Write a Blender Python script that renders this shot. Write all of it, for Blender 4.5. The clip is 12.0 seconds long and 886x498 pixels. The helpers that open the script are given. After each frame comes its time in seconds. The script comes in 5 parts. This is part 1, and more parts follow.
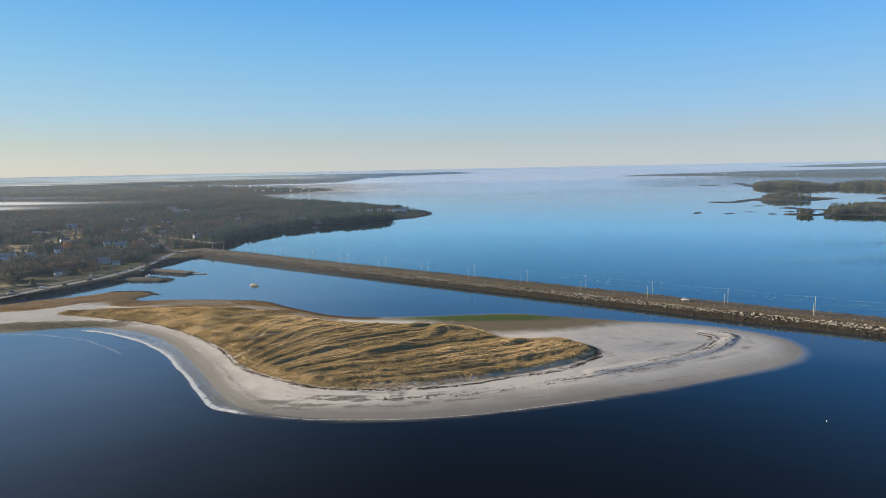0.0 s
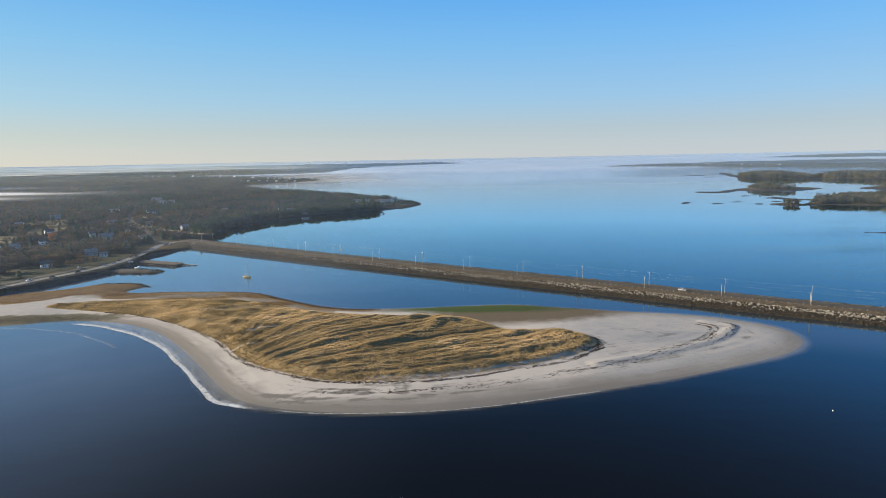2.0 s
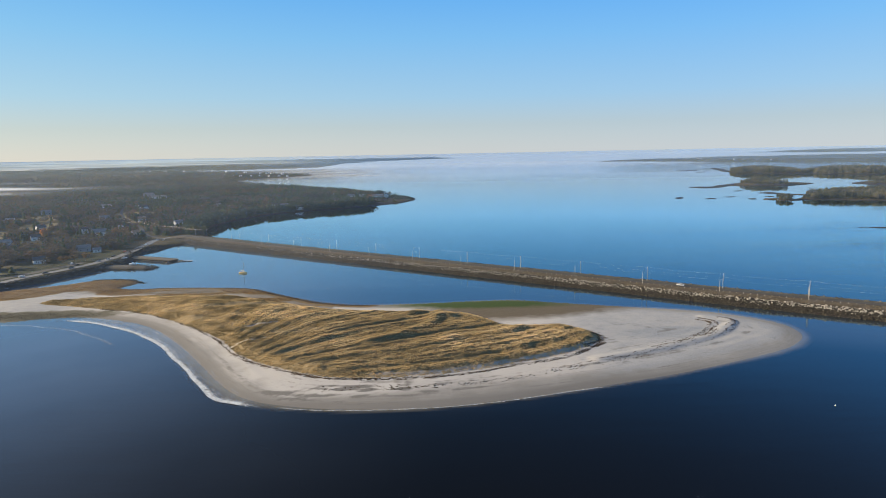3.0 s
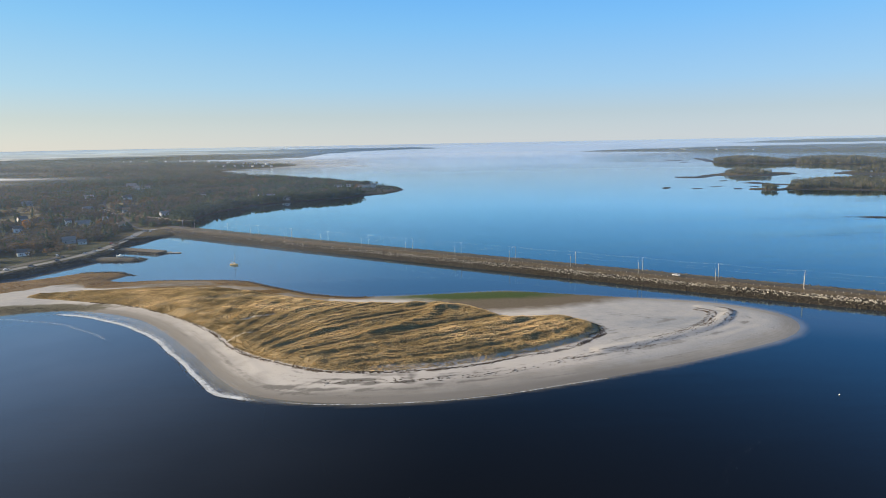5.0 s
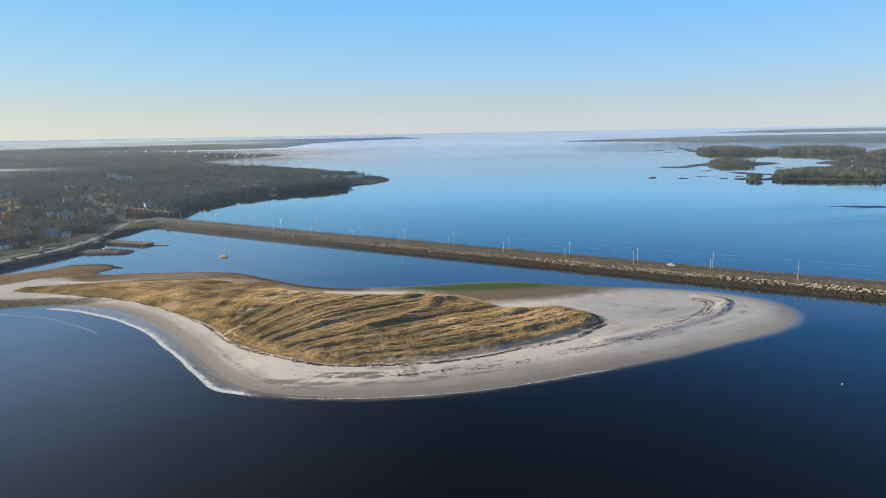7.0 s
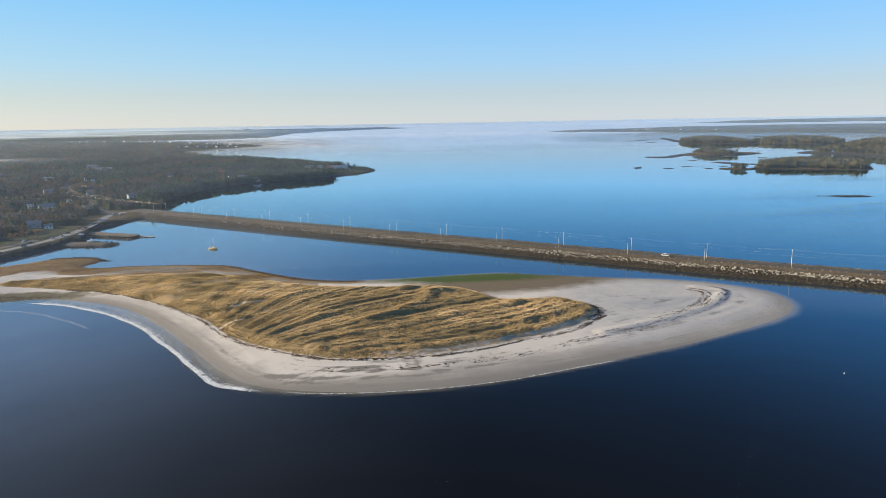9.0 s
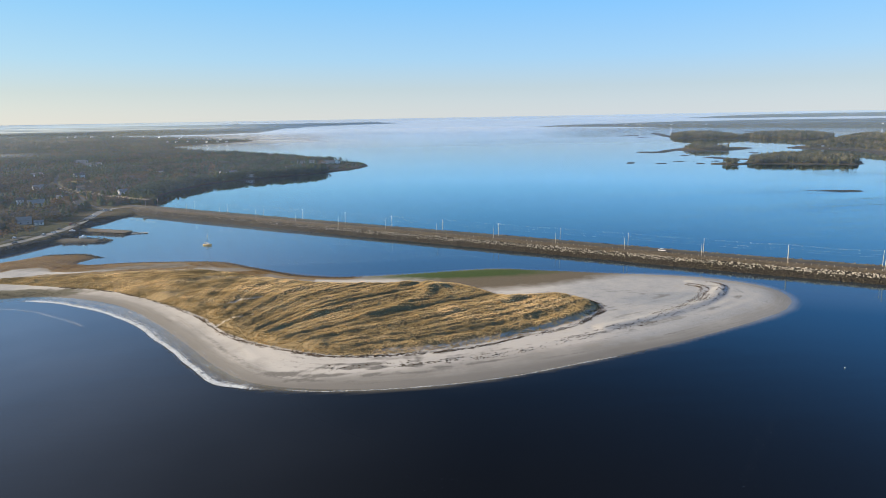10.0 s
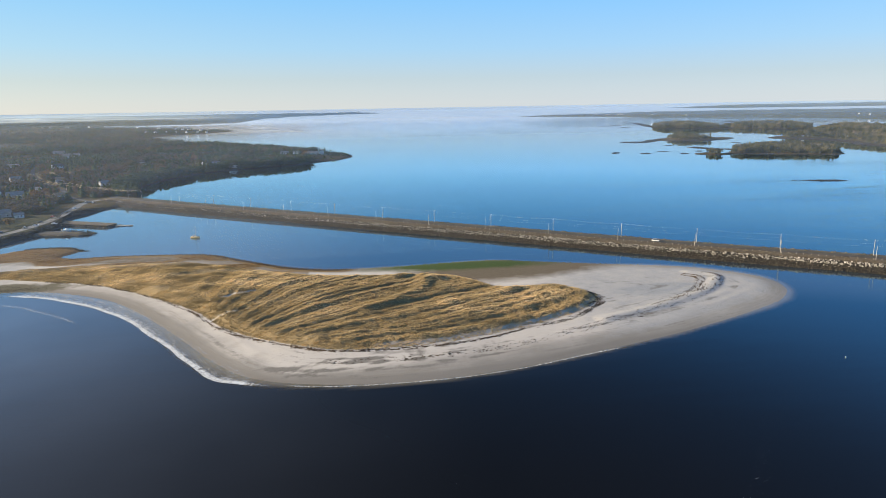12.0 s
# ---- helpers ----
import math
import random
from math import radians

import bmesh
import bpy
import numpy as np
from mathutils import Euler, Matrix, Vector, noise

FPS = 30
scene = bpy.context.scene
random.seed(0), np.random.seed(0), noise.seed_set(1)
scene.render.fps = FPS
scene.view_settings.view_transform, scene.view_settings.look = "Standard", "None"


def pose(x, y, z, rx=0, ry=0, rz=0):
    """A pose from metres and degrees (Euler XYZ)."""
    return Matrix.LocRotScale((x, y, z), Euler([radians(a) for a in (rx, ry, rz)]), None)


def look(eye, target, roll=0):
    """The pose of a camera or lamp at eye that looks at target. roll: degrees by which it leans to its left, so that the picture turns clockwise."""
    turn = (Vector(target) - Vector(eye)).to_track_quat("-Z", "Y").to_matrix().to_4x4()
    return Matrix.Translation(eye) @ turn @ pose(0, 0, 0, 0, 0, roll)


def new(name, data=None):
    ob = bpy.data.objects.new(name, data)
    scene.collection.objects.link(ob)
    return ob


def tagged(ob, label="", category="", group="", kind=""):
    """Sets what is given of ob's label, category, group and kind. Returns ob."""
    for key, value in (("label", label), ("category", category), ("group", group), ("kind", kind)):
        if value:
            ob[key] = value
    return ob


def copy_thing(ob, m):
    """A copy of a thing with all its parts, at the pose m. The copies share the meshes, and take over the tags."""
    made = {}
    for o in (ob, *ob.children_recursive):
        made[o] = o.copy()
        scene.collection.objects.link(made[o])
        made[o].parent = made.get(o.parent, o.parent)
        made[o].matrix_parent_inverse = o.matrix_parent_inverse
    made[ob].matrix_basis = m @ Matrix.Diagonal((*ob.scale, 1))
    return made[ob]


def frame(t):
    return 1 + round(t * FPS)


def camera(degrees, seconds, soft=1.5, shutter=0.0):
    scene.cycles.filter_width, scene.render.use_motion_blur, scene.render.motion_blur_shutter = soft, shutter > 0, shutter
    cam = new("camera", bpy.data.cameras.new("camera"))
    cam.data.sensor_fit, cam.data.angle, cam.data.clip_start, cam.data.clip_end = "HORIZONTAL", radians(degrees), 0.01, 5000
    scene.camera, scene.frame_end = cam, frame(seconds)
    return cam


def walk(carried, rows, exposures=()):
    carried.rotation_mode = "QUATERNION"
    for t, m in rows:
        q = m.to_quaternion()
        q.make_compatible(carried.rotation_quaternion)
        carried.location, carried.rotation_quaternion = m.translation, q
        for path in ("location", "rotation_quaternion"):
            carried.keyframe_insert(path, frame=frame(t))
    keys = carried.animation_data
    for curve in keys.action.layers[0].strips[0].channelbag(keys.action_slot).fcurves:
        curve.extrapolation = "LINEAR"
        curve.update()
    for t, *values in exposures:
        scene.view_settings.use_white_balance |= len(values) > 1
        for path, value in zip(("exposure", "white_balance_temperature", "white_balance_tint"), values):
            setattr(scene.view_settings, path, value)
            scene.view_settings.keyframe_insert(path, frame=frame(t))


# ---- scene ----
cam = camera(69.5, 12.0, 0.85)
# seconds, eye, degrees clockwise from +y, degrees up, roll
PATH = [
    (0.0, -40.86, 24.59, 99.14, 0.202, -7.286, -1.16),
    (0.5, -42.98, 25.47, 99.16, 0.527, -7.511, -1.15),
    (1.0, -45.09, 26.35, 99.18, 0.857, -7.736, -1.15),
    (1.5, -47.18, 27.25, 99.20, 1.191, -7.961, -1.14),
    (2.0, -49.26, 28.17, 99.22, 1.530, -8.186, -1.13),
    (2.5, -51.32, 29.09, 99.24, 1.873, -8.411, -1.12),
    (3.0, -53.37, 30.03, 99.26, 2.220, -8.636, -1.12),
    (5.0, -61.44, 33.93, 99.34, 3.652, -9.538, -1.09),
    (5.5, -63.43, 34.94, 99.36, 4.021, -9.763, -1.08),
    (6.0, -65.40, 35.96, 99.38, 4.394, -9.988, -1.07),
    (6.5, -67.38, 37.00, 99.40, 4.770, -10.213, -1.07),
    (7.0, -69.34, 38.05, 99.41, 5.151, -10.437, -1.06),
    (9.0, -77.11, 42.43, 99.49, 6.714, -11.333, -1.03),
    (9.5, -79.03, 43.56, 99.51, 7.114, -11.556, -1.02),
    (10.0, -80.95, 44.71, 99.53, 7.518, -11.778, -1.02),
    (10.5, -82.87, 45.87, 99.55, 7.926, -12.000, -1.01),
    (11.0, -84.78, 47.06, 99.57, 8.337, -12.221, -1.00),
    (11.5, -86.69, 48.25, 99.59, 8.753, -12.442, -0.99),
    (12.0, -88.60, 49.47, 99.61, 9.171, -12.662, -0.99),
]


def aim(x, y, z, yaw, pitch, roll):
    a, b = radians(yaw), radians(pitch)
    way = Vector((math.sin(a) * math.cos(b), math.cos(a) * math.cos(b), math.sin(b)))
    return look((x, y, z), Vector((x, y, z)) + 100 * way, roll)


EXPOSURE = 1.3
walk(cam, [(t, aim(*r)) for t, *r in PATH], [(0.0, EXPOSURE - 0.04), (3.0, EXPOSURE + 0.04), (6.0, EXPOSURE + 0.12), (9.0, EXPOSURE + 0.19), (12.0, EXPOSURE + 0.24)])

# ---- daylight: low morning sun over the land, clear sky ----
SUN_AZ, SUN_EL = -78.0, 17.0          # degrees clockwise from +y, degrees up
world = bpy.data.worlds.new("clear_morning")
scene.world = world
world.use_nodes = True
wt = world.node_tree
sky = wt.nodes.new("ShaderNodeTexSky")
sky.sky_type, sky.sun_disc = "NISHITA", False
sky.sun_elevation, sky.sun_rotation = radians(SUN_EL), radians(SUN_AZ)
sky.air_density, sky.dust_density, sky.ozone_density, sky.altitude = 1.0, 0.4, 1.5, 100
wt.nodes["Background"].inputs["Strength"].default_value = 0.15
# the sky's height gradient, mixed with the physical sky for its change round the compass
aim_at = wt.nodes.new("ShaderNodeTexCoord")
parts = wt.nodes.new("ShaderNodeSeparateXYZ")
ramp = wt.nodes.new("ShaderNodeValToRGB")
wt.links.new(aim_at.outputs["Generated"], parts.inputs[0])
wt.links.new(parts.outputs[2], ramp.inputs[0])
SKY_STEPS = [(0.0, 0.555, 0.575, 0.605), (0.04, 0.435, 0.515, 0.59), (0.083, 0.315, 0.52, 0.735), (0.168, 0.182, 0.468, 0.82), (0.252, 0.084, 0.372, 0.85), (0.30, 0.075, 0.33, 0.76), (0.36, 0.055, 0.225, 0.53), (0.43, 0.05, 0.165, 0.385), (0.52, 0.058, 0.155, 0.35), (0.7, 0.08, 0.18, 0.36), (1.0, 0.16, 0.26, 0.42)]
while len(ramp.color_ramp.elements) < len(SKY_STEPS):
    ramp.color_ramp.elements.new(0.5)
for el, (h, *rgb) in zip(ramp.color_ramp.elements, SKY_STEPS):
    el.position, el.color = h, (*rgb, 1)
scaled = wt.nodes.new("ShaderNodeVectorMath")
scaled.operation = "SCALE"
scaled.inputs["Scale"].default_value = 1 / 0.15 / 2 ** EXPOSURE
side_fac = wt.nodes.new("ShaderNodeMapRange")
side_fac.inputs[1].default_value, side_fac.inputs[2].default_value = -0.6, 0.4
wt.links.new(parts.outputs[0], side_fac.inputs[0])
sunward = wt.nodes.new("ShaderNodeMix")
sunward.data_type = "RGBA"
sunward.inputs[6].default_value, sunward.inputs[7].default_value = (1.0, 0.99, 0.90, 1), (0.88, 0.965, 1.02, 1)
wt.links.new(side_fac.outputs[0], sunward.inputs[0])
warmed = wt.nodes.new("ShaderNodeVectorMath")
warmed.operation = "MULTIPLY"
wt.links.new(ramp.outputs[0], warmed.inputs[0])
wt.links.new(sunward.outputs[2], warmed.inputs[1])
# clear sky overhead is deepest a quarter turn from the sun
to_sun = wt.nodes.new("ShaderNodeVectorMath")
to_sun.operation = "DOT_PRODUCT"
to_sun.inputs[1].default_value = (math.sin(radians(SUN_AZ - 9)), math.cos(radians(SUN_AZ - 9)), 0)
wt.links.new(aim_at.outputs["Generated"], to_sun.inputs[0])
squared = wt.nodes.new("ShaderNodeMath")
squared.operation = "MULTIPLY"
wt.links.new(to_sun.outputs["Value"], squared.inputs[0])
wt.links.new(to_sun.outputs["Value"], squared.inputs[1])
band = wt.nodes.new("ShaderNodeMath")
band.operation = "MULTIPLY_ADD"
band.inputs[1].default_value, band.inputs[2].default_value = 1.7, 0.8
wt.links.new(squared.outputs[0], band.inputs[0])
high = wt.nodes.new("ShaderNodeMapRange")
high.inputs[1].default_value, high.inputs[2].default_value = 0.25, 0.37
wt.links.new(parts.outputs[2], high.inputs[0])
turned = wt.nodes.new("ShaderNodeMix")
turned.inputs[2].default_value = 1.0
wt.links.new(high.outputs[0], turned.inputs[0])
wt.links.new(band.outputs[0], turned.inputs[3])
deepened = wt.nodes.new("ShaderNodeVectorMath")
deepened.operation = "SCALE"
wt.links.new(warmed.outputs[0], deepened.inputs[0])
wt.links.new(turned.outputs[0], deepened.inputs["Scale"])
wt.links.new(deepened.outputs[0], scaled.inputs[0])
blend = wt.nodes.new("ShaderNodeMix")
blend.data_type = "RGBA"
blend.inputs[0].default_value = 0.94
wt.links.new(sky.outputs[0], blend.inputs[6])
wt.links.new(scaled.outputs[0], blend.inputs[7])
wt.links.new(blend.outputs[2], wt.nodes["Background"].inputs["Color"])
sun_data = bpy.data.lights.new("sun", "SUN")
sun_data.energy, sun_data.angle, sun_data.color = 4.4, radians(0.6), (1.0, 0.81, 0.55)
sun = new("sun", sun_data)
a, b = radians(SUN_AZ), radians(SUN_EL)
sun.matrix_world = look((100 * math.sin(a), 100 * math.cos(a), 100 * math.tan(b) + 300), (0, 0, 300))
FAR_GLOW = 1 / 2 ** EXPOSURE


# ---- materials ----
class Nodes:
    """A few shorthands for a material's node tree."""

    def __init__(self, name):
        self.mat = bpy.data.materials.new(name)
        self.mat.use_nodes = True
        self.t = self.mat.node_tree
        self.b = self.t.nodes["Principled BSDF"]
        self.out = self.t.nodes["Material Output"]
        self.pos = self.t.nodes.new("ShaderNodeNewGeometry")

    def node(self, kind, **links):
        n = self.t.nodes.new("ShaderNode" + kind)
        for key, value in links.items():
            key = int(key[1:]) if key[0] == "i" and key[1:].isdigit() else key
            self.put(n.inputs[key], value)
        return n

    def put(self, socket, value):
        if isinstance(value, bpy.types.NodeSocket):
            self.t.links.new(value, socket)
        elif isinstance(value, tuple) and len(value) == 3 and socket.type == "RGBA":
            socket.default_value = (*value, 1)
        else:
            socket.default_value = value

    def noise(self, scale, detail=4, rough=0.55, stretch=None, distortion=0.0):
        vec = self.pos.outputs["Position"]
        if stretch:
            m = self.node("Mapping", i0=vec)
            m.inputs["Scale"].default_value = stretch[:3]
            m.inputs["Rotation"].default_value = (0, 0, radians(stretch[3]))
            vec = m.outputs[0]
        n = self.node("TexNoise", Vector=vec, Scale=scale, Detail=detail, Roughness=rough, Distortion=distortion)
        return n.outputs["Fac"]

    def span(self, value, lo, hi, a=0.0, b=1.0):
        n = self.node("MapRange", i0=value, i1=lo, i2=hi, i3=a, i4=b)
        return n.outputs[0]

    def math(self, op, a, b=0.0):
        n = self.node("Math", i0=a, i1=b)
        n.operation = op
        return n.outputs[0]

    def mix(self, fac, a, b):
        n = self.t.nodes.new("ShaderNodeMix")
        n.data_type = "RGBA"
        self.put(n.inputs[0], fac)
        self.put(n.inputs[6], a)
        self.put(n.inputs[7], b)
        return n.outputs[2]

    def attr(self, name):
        n = self.t.nodes.new("ShaderNodeAttribute")
        n.attribute_name = name
        return n.outputs["Fac"]

    def bump(self, height, strength, distance):
        n = self.node("Bump", Height=height, Strength=strength, Distance=distance)
        self.put(self.b.inputs["Normal"], n.outputs[0])
        return n.outputs[0]

    def done(self, color=None, rough=0.8, spec=0.3, metal=0.0):
        if color is not None:
            self.put(self.b.inputs["Base Color"], color)
        self.put(self.b.inputs["Roughness"], rough)
        self.put(self.b.inputs["Specular IOR Level"], spec)
        self.put(self.b.inputs["Metallic"], metal)
        return self.mat


def plain(name, a, b, scale=0.5, rough=0.8, bump=0.0, spec=0.3, metal=0.0, fine=6.0, each=False, island=False):
    """A surface between the colours a and b, varied at two scales; each, island: also from piece to piece."""
    n = Nodes(name)
    big, small = n.noise(scale, 3), n.noise(scale * fine, 4)
    f = n.math("ADD", n.math("MULTIPLY", big, 0.55), n.math("MULTIPLY", small, 0.45))
    f = n.span(f, 0.36, 0.64)
    if island:
        f = n.math("ADD", n.math("MULTIPLY", f, 0.35), n.math("MULTIPLY", n.math("POWER", n.pos.outputs["Random Per Island"], 1.15), 0.65))
    if each:
        info = n.t.nodes.new("ShaderNodeObjectInfo")
        f = n.math("ADD", n.math("MULTIPLY", f, 0.5), n.math("MULTIPLY", info.outputs["Random"], 0.5))
    if bump:
        n.bump(small, bump, 0.3)
    return n.done(n.mix(f, a, b), rough, spec, metal)


def tinted(name, a, b, c, rough=0.85, scale=0.08, sheer=0.0):
    """Plants: three colours spread by each plant's own tint, with patches."""
    n = Nodes(name)
    t = n.attr("tint")
    patch = n.span(n.noise(scale, 3), 0.35, 0.65)
    f = n.math("ADD", n.math("MULTIPLY", t, 0.65), n.math("MULTIPLY", patch, 0.35))
    col = n.mix(n.span(f, 0.15, 0.5), a, b)
    col = n.mix(n.span(f, 0.55, 0.9), col, c)
    n.done(col, rough, 0.15)
    if sheer:
        tr = n.node("BsdfTranslucent", Color=col)
        m = n.node("MixShader", i0=sheer, i1=n.b.outputs[0], i2=tr.outputs[0])
        n.t.links.new(m.outputs[0], n.out.inputs[0])
    return n.mat


def water_material():
    n = Nodes("sea_water")
    swell = n.noise(0.05, 4, 0.55, (0.5, 2.2, 1, 8))
    rip = n.noise(0.40, 4, 0.62, (0.35, 1.5, 1, 8))
    calm = n.span(n.noise(0.006, 3, 0.5, (0.7, 2.0, 1, 10)), 0.28, 0.72)
    roll_ = n.noise(0.05, 3, 0.55, (0.22, 0.95, 1, 4))
    swell = n.math("ADD", swell, n.math("MULTIPLY", roll_, 1.0))
    h = n.math("ADD", n.math("MULTIPLY", n.math("MULTIPLY", swell, 1.3), n.math("ADD", calm, 0.2)), n.math("MULTIPLY", n.math("MULTIPLY", rip, 0.40), n.math("ADD", calm, 0.22)))
    bump = n.node("Bump", Height=h, Strength=n.math("MULTIPLY", n.attr("ripple"), 0.42), Distance=0.5)
    deep = n.attr("deep")
    clean = n.mix(n.noise(0.01), (0.0042, 0.0044, 0.0050), (0.0056, 0.0057, 0.0064))
    # this mask mixes real silt with sky sheen painted into the body colour
    body = n.node("BsdfDiffuse", Color=n.mix(n.attr("silt_and_sheen"), clean, (0.094, 0.108, 0.138)))
    clear = n.node("BsdfTransparent", Color=(0.90, 0.95, 0.95))
    under = n.node("MixShader", i0=deep, i1=clear.outputs[0], i2=body.outputs[0])
    fres = n.node("Fresnel", IOR=1.333)
    gloss = n.node("BsdfGlossy", Color=n.mix(n.span(fres.outputs[0], 0.5, 0.85), (0.60, 0.86, 0.965), (0.94, 0.965, 1.0)), Roughness=n.math("MULTIPLY", n.span(calm, 0, 1, 0.0, 0.035), n.attr("ripple")), Normal=bump.outputs[0])
    m = n.node("MixShader", i0=n.math("MINIMUM", n.math("MULTIPLY", n.math("POWER", fres.outputs[0], 1.58), 2.5), 0.96), i1=under.outputs[0], i2=gloss.outputs[0])
    n.t.links.new(m.outputs[0], n.out.inputs[0])
    return n.mat


def sand_material():
    n = Nodes("beach_sand")
    grain, patch, streak = n.noise(1.4, 5), n.noise(0.06, 4), n.noise(0.25, 4, 0.6, (0.25, 1.6, 1, 0))
    # faint bands that follow the shoreline
    place = n.node("SeparateXYZ", i0=n.pos.outputs["Position"])
    run = n.node("CombineXYZ", X=n.math("MULTIPLY", n.attr("reach"), 13.0), Y=n.math("MULTIPLY", place.outputs[0], 0.02), Z=n.math("MULTIPLY", place.outputs[1], 0.02))
    band = n.node("TexNoise", Vector=run.outputs[0], Scale=1.0, Detail=4, Roughness=0.6).outputs["Fac"]
    f = n.math("ADD", n.math("MULTIPLY", patch, 0.55), n.math("MULTIPLY", band, 0.45))
    col = n.mix(n.span(f, 0.34, 0.66), (0.225, 0.220, 0.213), (0.330, 0.320, 0.306))
    col = n.mix(n.math("MULTIPLY", n.span(grain, 0.35, 0.7), 0.35), col, (0.33, 0.30, 0.26))
    run2 = n.node("CombineXYZ", X=n.math("MULTIPLY", n.attr("reach"), 26.0), Y=n.math("MULTIPLY", place.outputs[0], 0.045), Z=n.math("MULTIPLY", place.outputs[1], 0.045))
    lines = n.span(n.node("TexNoise", Vector=run2.outputs[0], Scale=1.0, Detail=5, Roughness=0.7).outputs["Fac"], 0.55, 0.63)
    col = n.mix(n.math("MULTIPLY", lines, 0.75), col, (0.24, 0.22, 0.19))
    # thin crisp crusts and scour marks along the shore
    run3 = n.node("CombineXYZ", X=n.math("MULTIPLY", n.attr("reach"), 62.0), Y=n.math("MULTIPLY", place.outputs[0], 0.085), Z=n.math("MULTIPLY", place.outputs[1], 0.085))
    crust = n.node("TexNoise", Vector=run3.outputs[0], Scale=1.0, Detail=5, Roughness=0.72).outputs["Fac"]
    col = n.mix(n.math("MULTIPLY", n.span(crust, 0.56, 0.67), 0.55), col, (0.20, 0.185, 0.165))
    col = n.mix(n.math("MULTIPLY", n.span(crust, 0.44, 0.34), 0.3), col, (0.44, 0.415, 0.39))
    # a paler, pinker upper beach above the grey tidal sand
    upper = n.span(n.math("ADD", n.attr("reach"), n.math("MULTIPLY", n.math("SUBTRACT", patch, 0.5), 0.35)), 0.13, 0.33)
    col = n.mix(n.math("MULTIPLY", upper, 0.72), col, (0.475, 0.448, 0.420))
    litter = n.span(n.noise(0.22, 6, 0.8), 0.56, 0.66)
    col = n.mix(n.math("MULTIPLY", litter, 0.35), col, (0.21, 0.195, 0.17))
    bits = n.span(n.noise(0.9, 6, 0.75), 0.58, 0.70)
    col = n.mix(n.math("MULTIPLY", bits, 0.45), col, (0.18, 0.155, 0.12))
    # wet sand, mud, green weed, cobbles and soil under the grass, each where it lies
    col = n.mix(n.math("MULTIPLY", n.attr("wet"), 0.9), col, (0.160, 0.150, 0.138))
    ragged = n.math("MULTIPLY", n.math("SUBTRACT", n.noise(0.12, 5, 0.65), 0.5), 1.6)
    for key, tone in (("grey_sand", (0.195, 0.205, 0.218)), ("mud", (0.090, 0.073, 0.050)), ("weed", (0.030, 0.050, 0.010)), ("cobble", (0.085, 0.080, 0.060)), ("marsh", (0.13, 0.09, 0.045)), ("soil", (0.17, 0.128, 0.070)), ("wrack", (0.06, 0.045, 0.03)), ("peat", (0.052, 0.038, 0.025)), ("mottle", (0.125, 0.118, 0.110))):
        soft = key in ("mud", "weed", "grey_sand")
        here = n.span(n.math("ADD", n.attr(key), n.math("MULTIPLY", ragged, 0.55) if soft else ragged), 0.12 if soft else 0.35, 0.95 if soft else 0.75)
        here = n.math("MULTIPLY", here, n.span(n.attr(key), 0.0, 0.15))
        tone2 = n.mix(n.span(grain, 0.3, 0.7), tone, tuple(1.5 * c for c in tone))
        col = n.mix(here, col, tone2)
    n.bump(n.math("ADD", n.math("MULTIPLY", grain, 0.6), streak), 0.5, 0.25)
    return n.done(col, 0.9, 0.2)


def land_material():
    n = Nodes("forest_floor")
    f, g = n.span(n.noise(0.012, 4), 0.35, 0.65), n.span(n.noise(0.15, 4), 0.35, 0.65)
    col = n.mix(f, (0.055, 0.05, 0.025), (0.12, 0.085, 0.04))
    col = n.mix(n.math("MULTIPLY", g, 0.5), col, (0.035, 0.035, 0.02))
    col = n.mix(n.attr("field"), col, n.mix(g, (0.040, 0.042, 0.021), (0.026, 0.032, 0.015)))
    col = n.mix(n.attr("meadow"), col, n.mix(g, (0.15, 0.125, 0.065), (0.23, 0.19, 0.105)))
    col = n.mix(n.attr("shore"), col, n.mix(g, (0.024, 0.021, 0.017), (0.062, 0.053, 0.042)))
    n.bump(g, 0.6, 1.5)
    return n.done(col, 0.95, 0.1)


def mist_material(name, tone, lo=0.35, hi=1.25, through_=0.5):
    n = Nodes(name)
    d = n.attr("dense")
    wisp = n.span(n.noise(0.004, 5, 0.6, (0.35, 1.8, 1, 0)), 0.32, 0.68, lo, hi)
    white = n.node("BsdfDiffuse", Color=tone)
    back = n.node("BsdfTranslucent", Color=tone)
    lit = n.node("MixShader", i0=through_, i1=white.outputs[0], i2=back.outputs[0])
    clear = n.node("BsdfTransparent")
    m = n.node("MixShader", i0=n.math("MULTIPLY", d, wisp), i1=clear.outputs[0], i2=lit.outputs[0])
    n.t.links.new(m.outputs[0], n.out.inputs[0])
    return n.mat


def foam_material():
    n = Nodes("sea_foam")
    d = n.attr("dense")
    lace = n.noise(0.55, 6, 0.75, (0.8, 1.2, 1, 30), 2.0)
    f = n.math("MULTIPLY", n.span(n.math("ADD", n.math("MULTIPLY", lace, 1.1), d), 0.90, 1.22), 0.85)
    f = n.math("MULTIPLY", f, n.span(d, 0.0, 0.25))
    white = n.node("BsdfDiffuse", Color=(0.66, 0.69, 0.72))
    clear = n.node("BsdfTransparent")
    m = n.node("MixShader", i0=f, i1=clear.outputs[0], i2=white.outputs[0])
    n.t.links.new(m.outputs[0], n.out.inputs[0])
    return n.mat


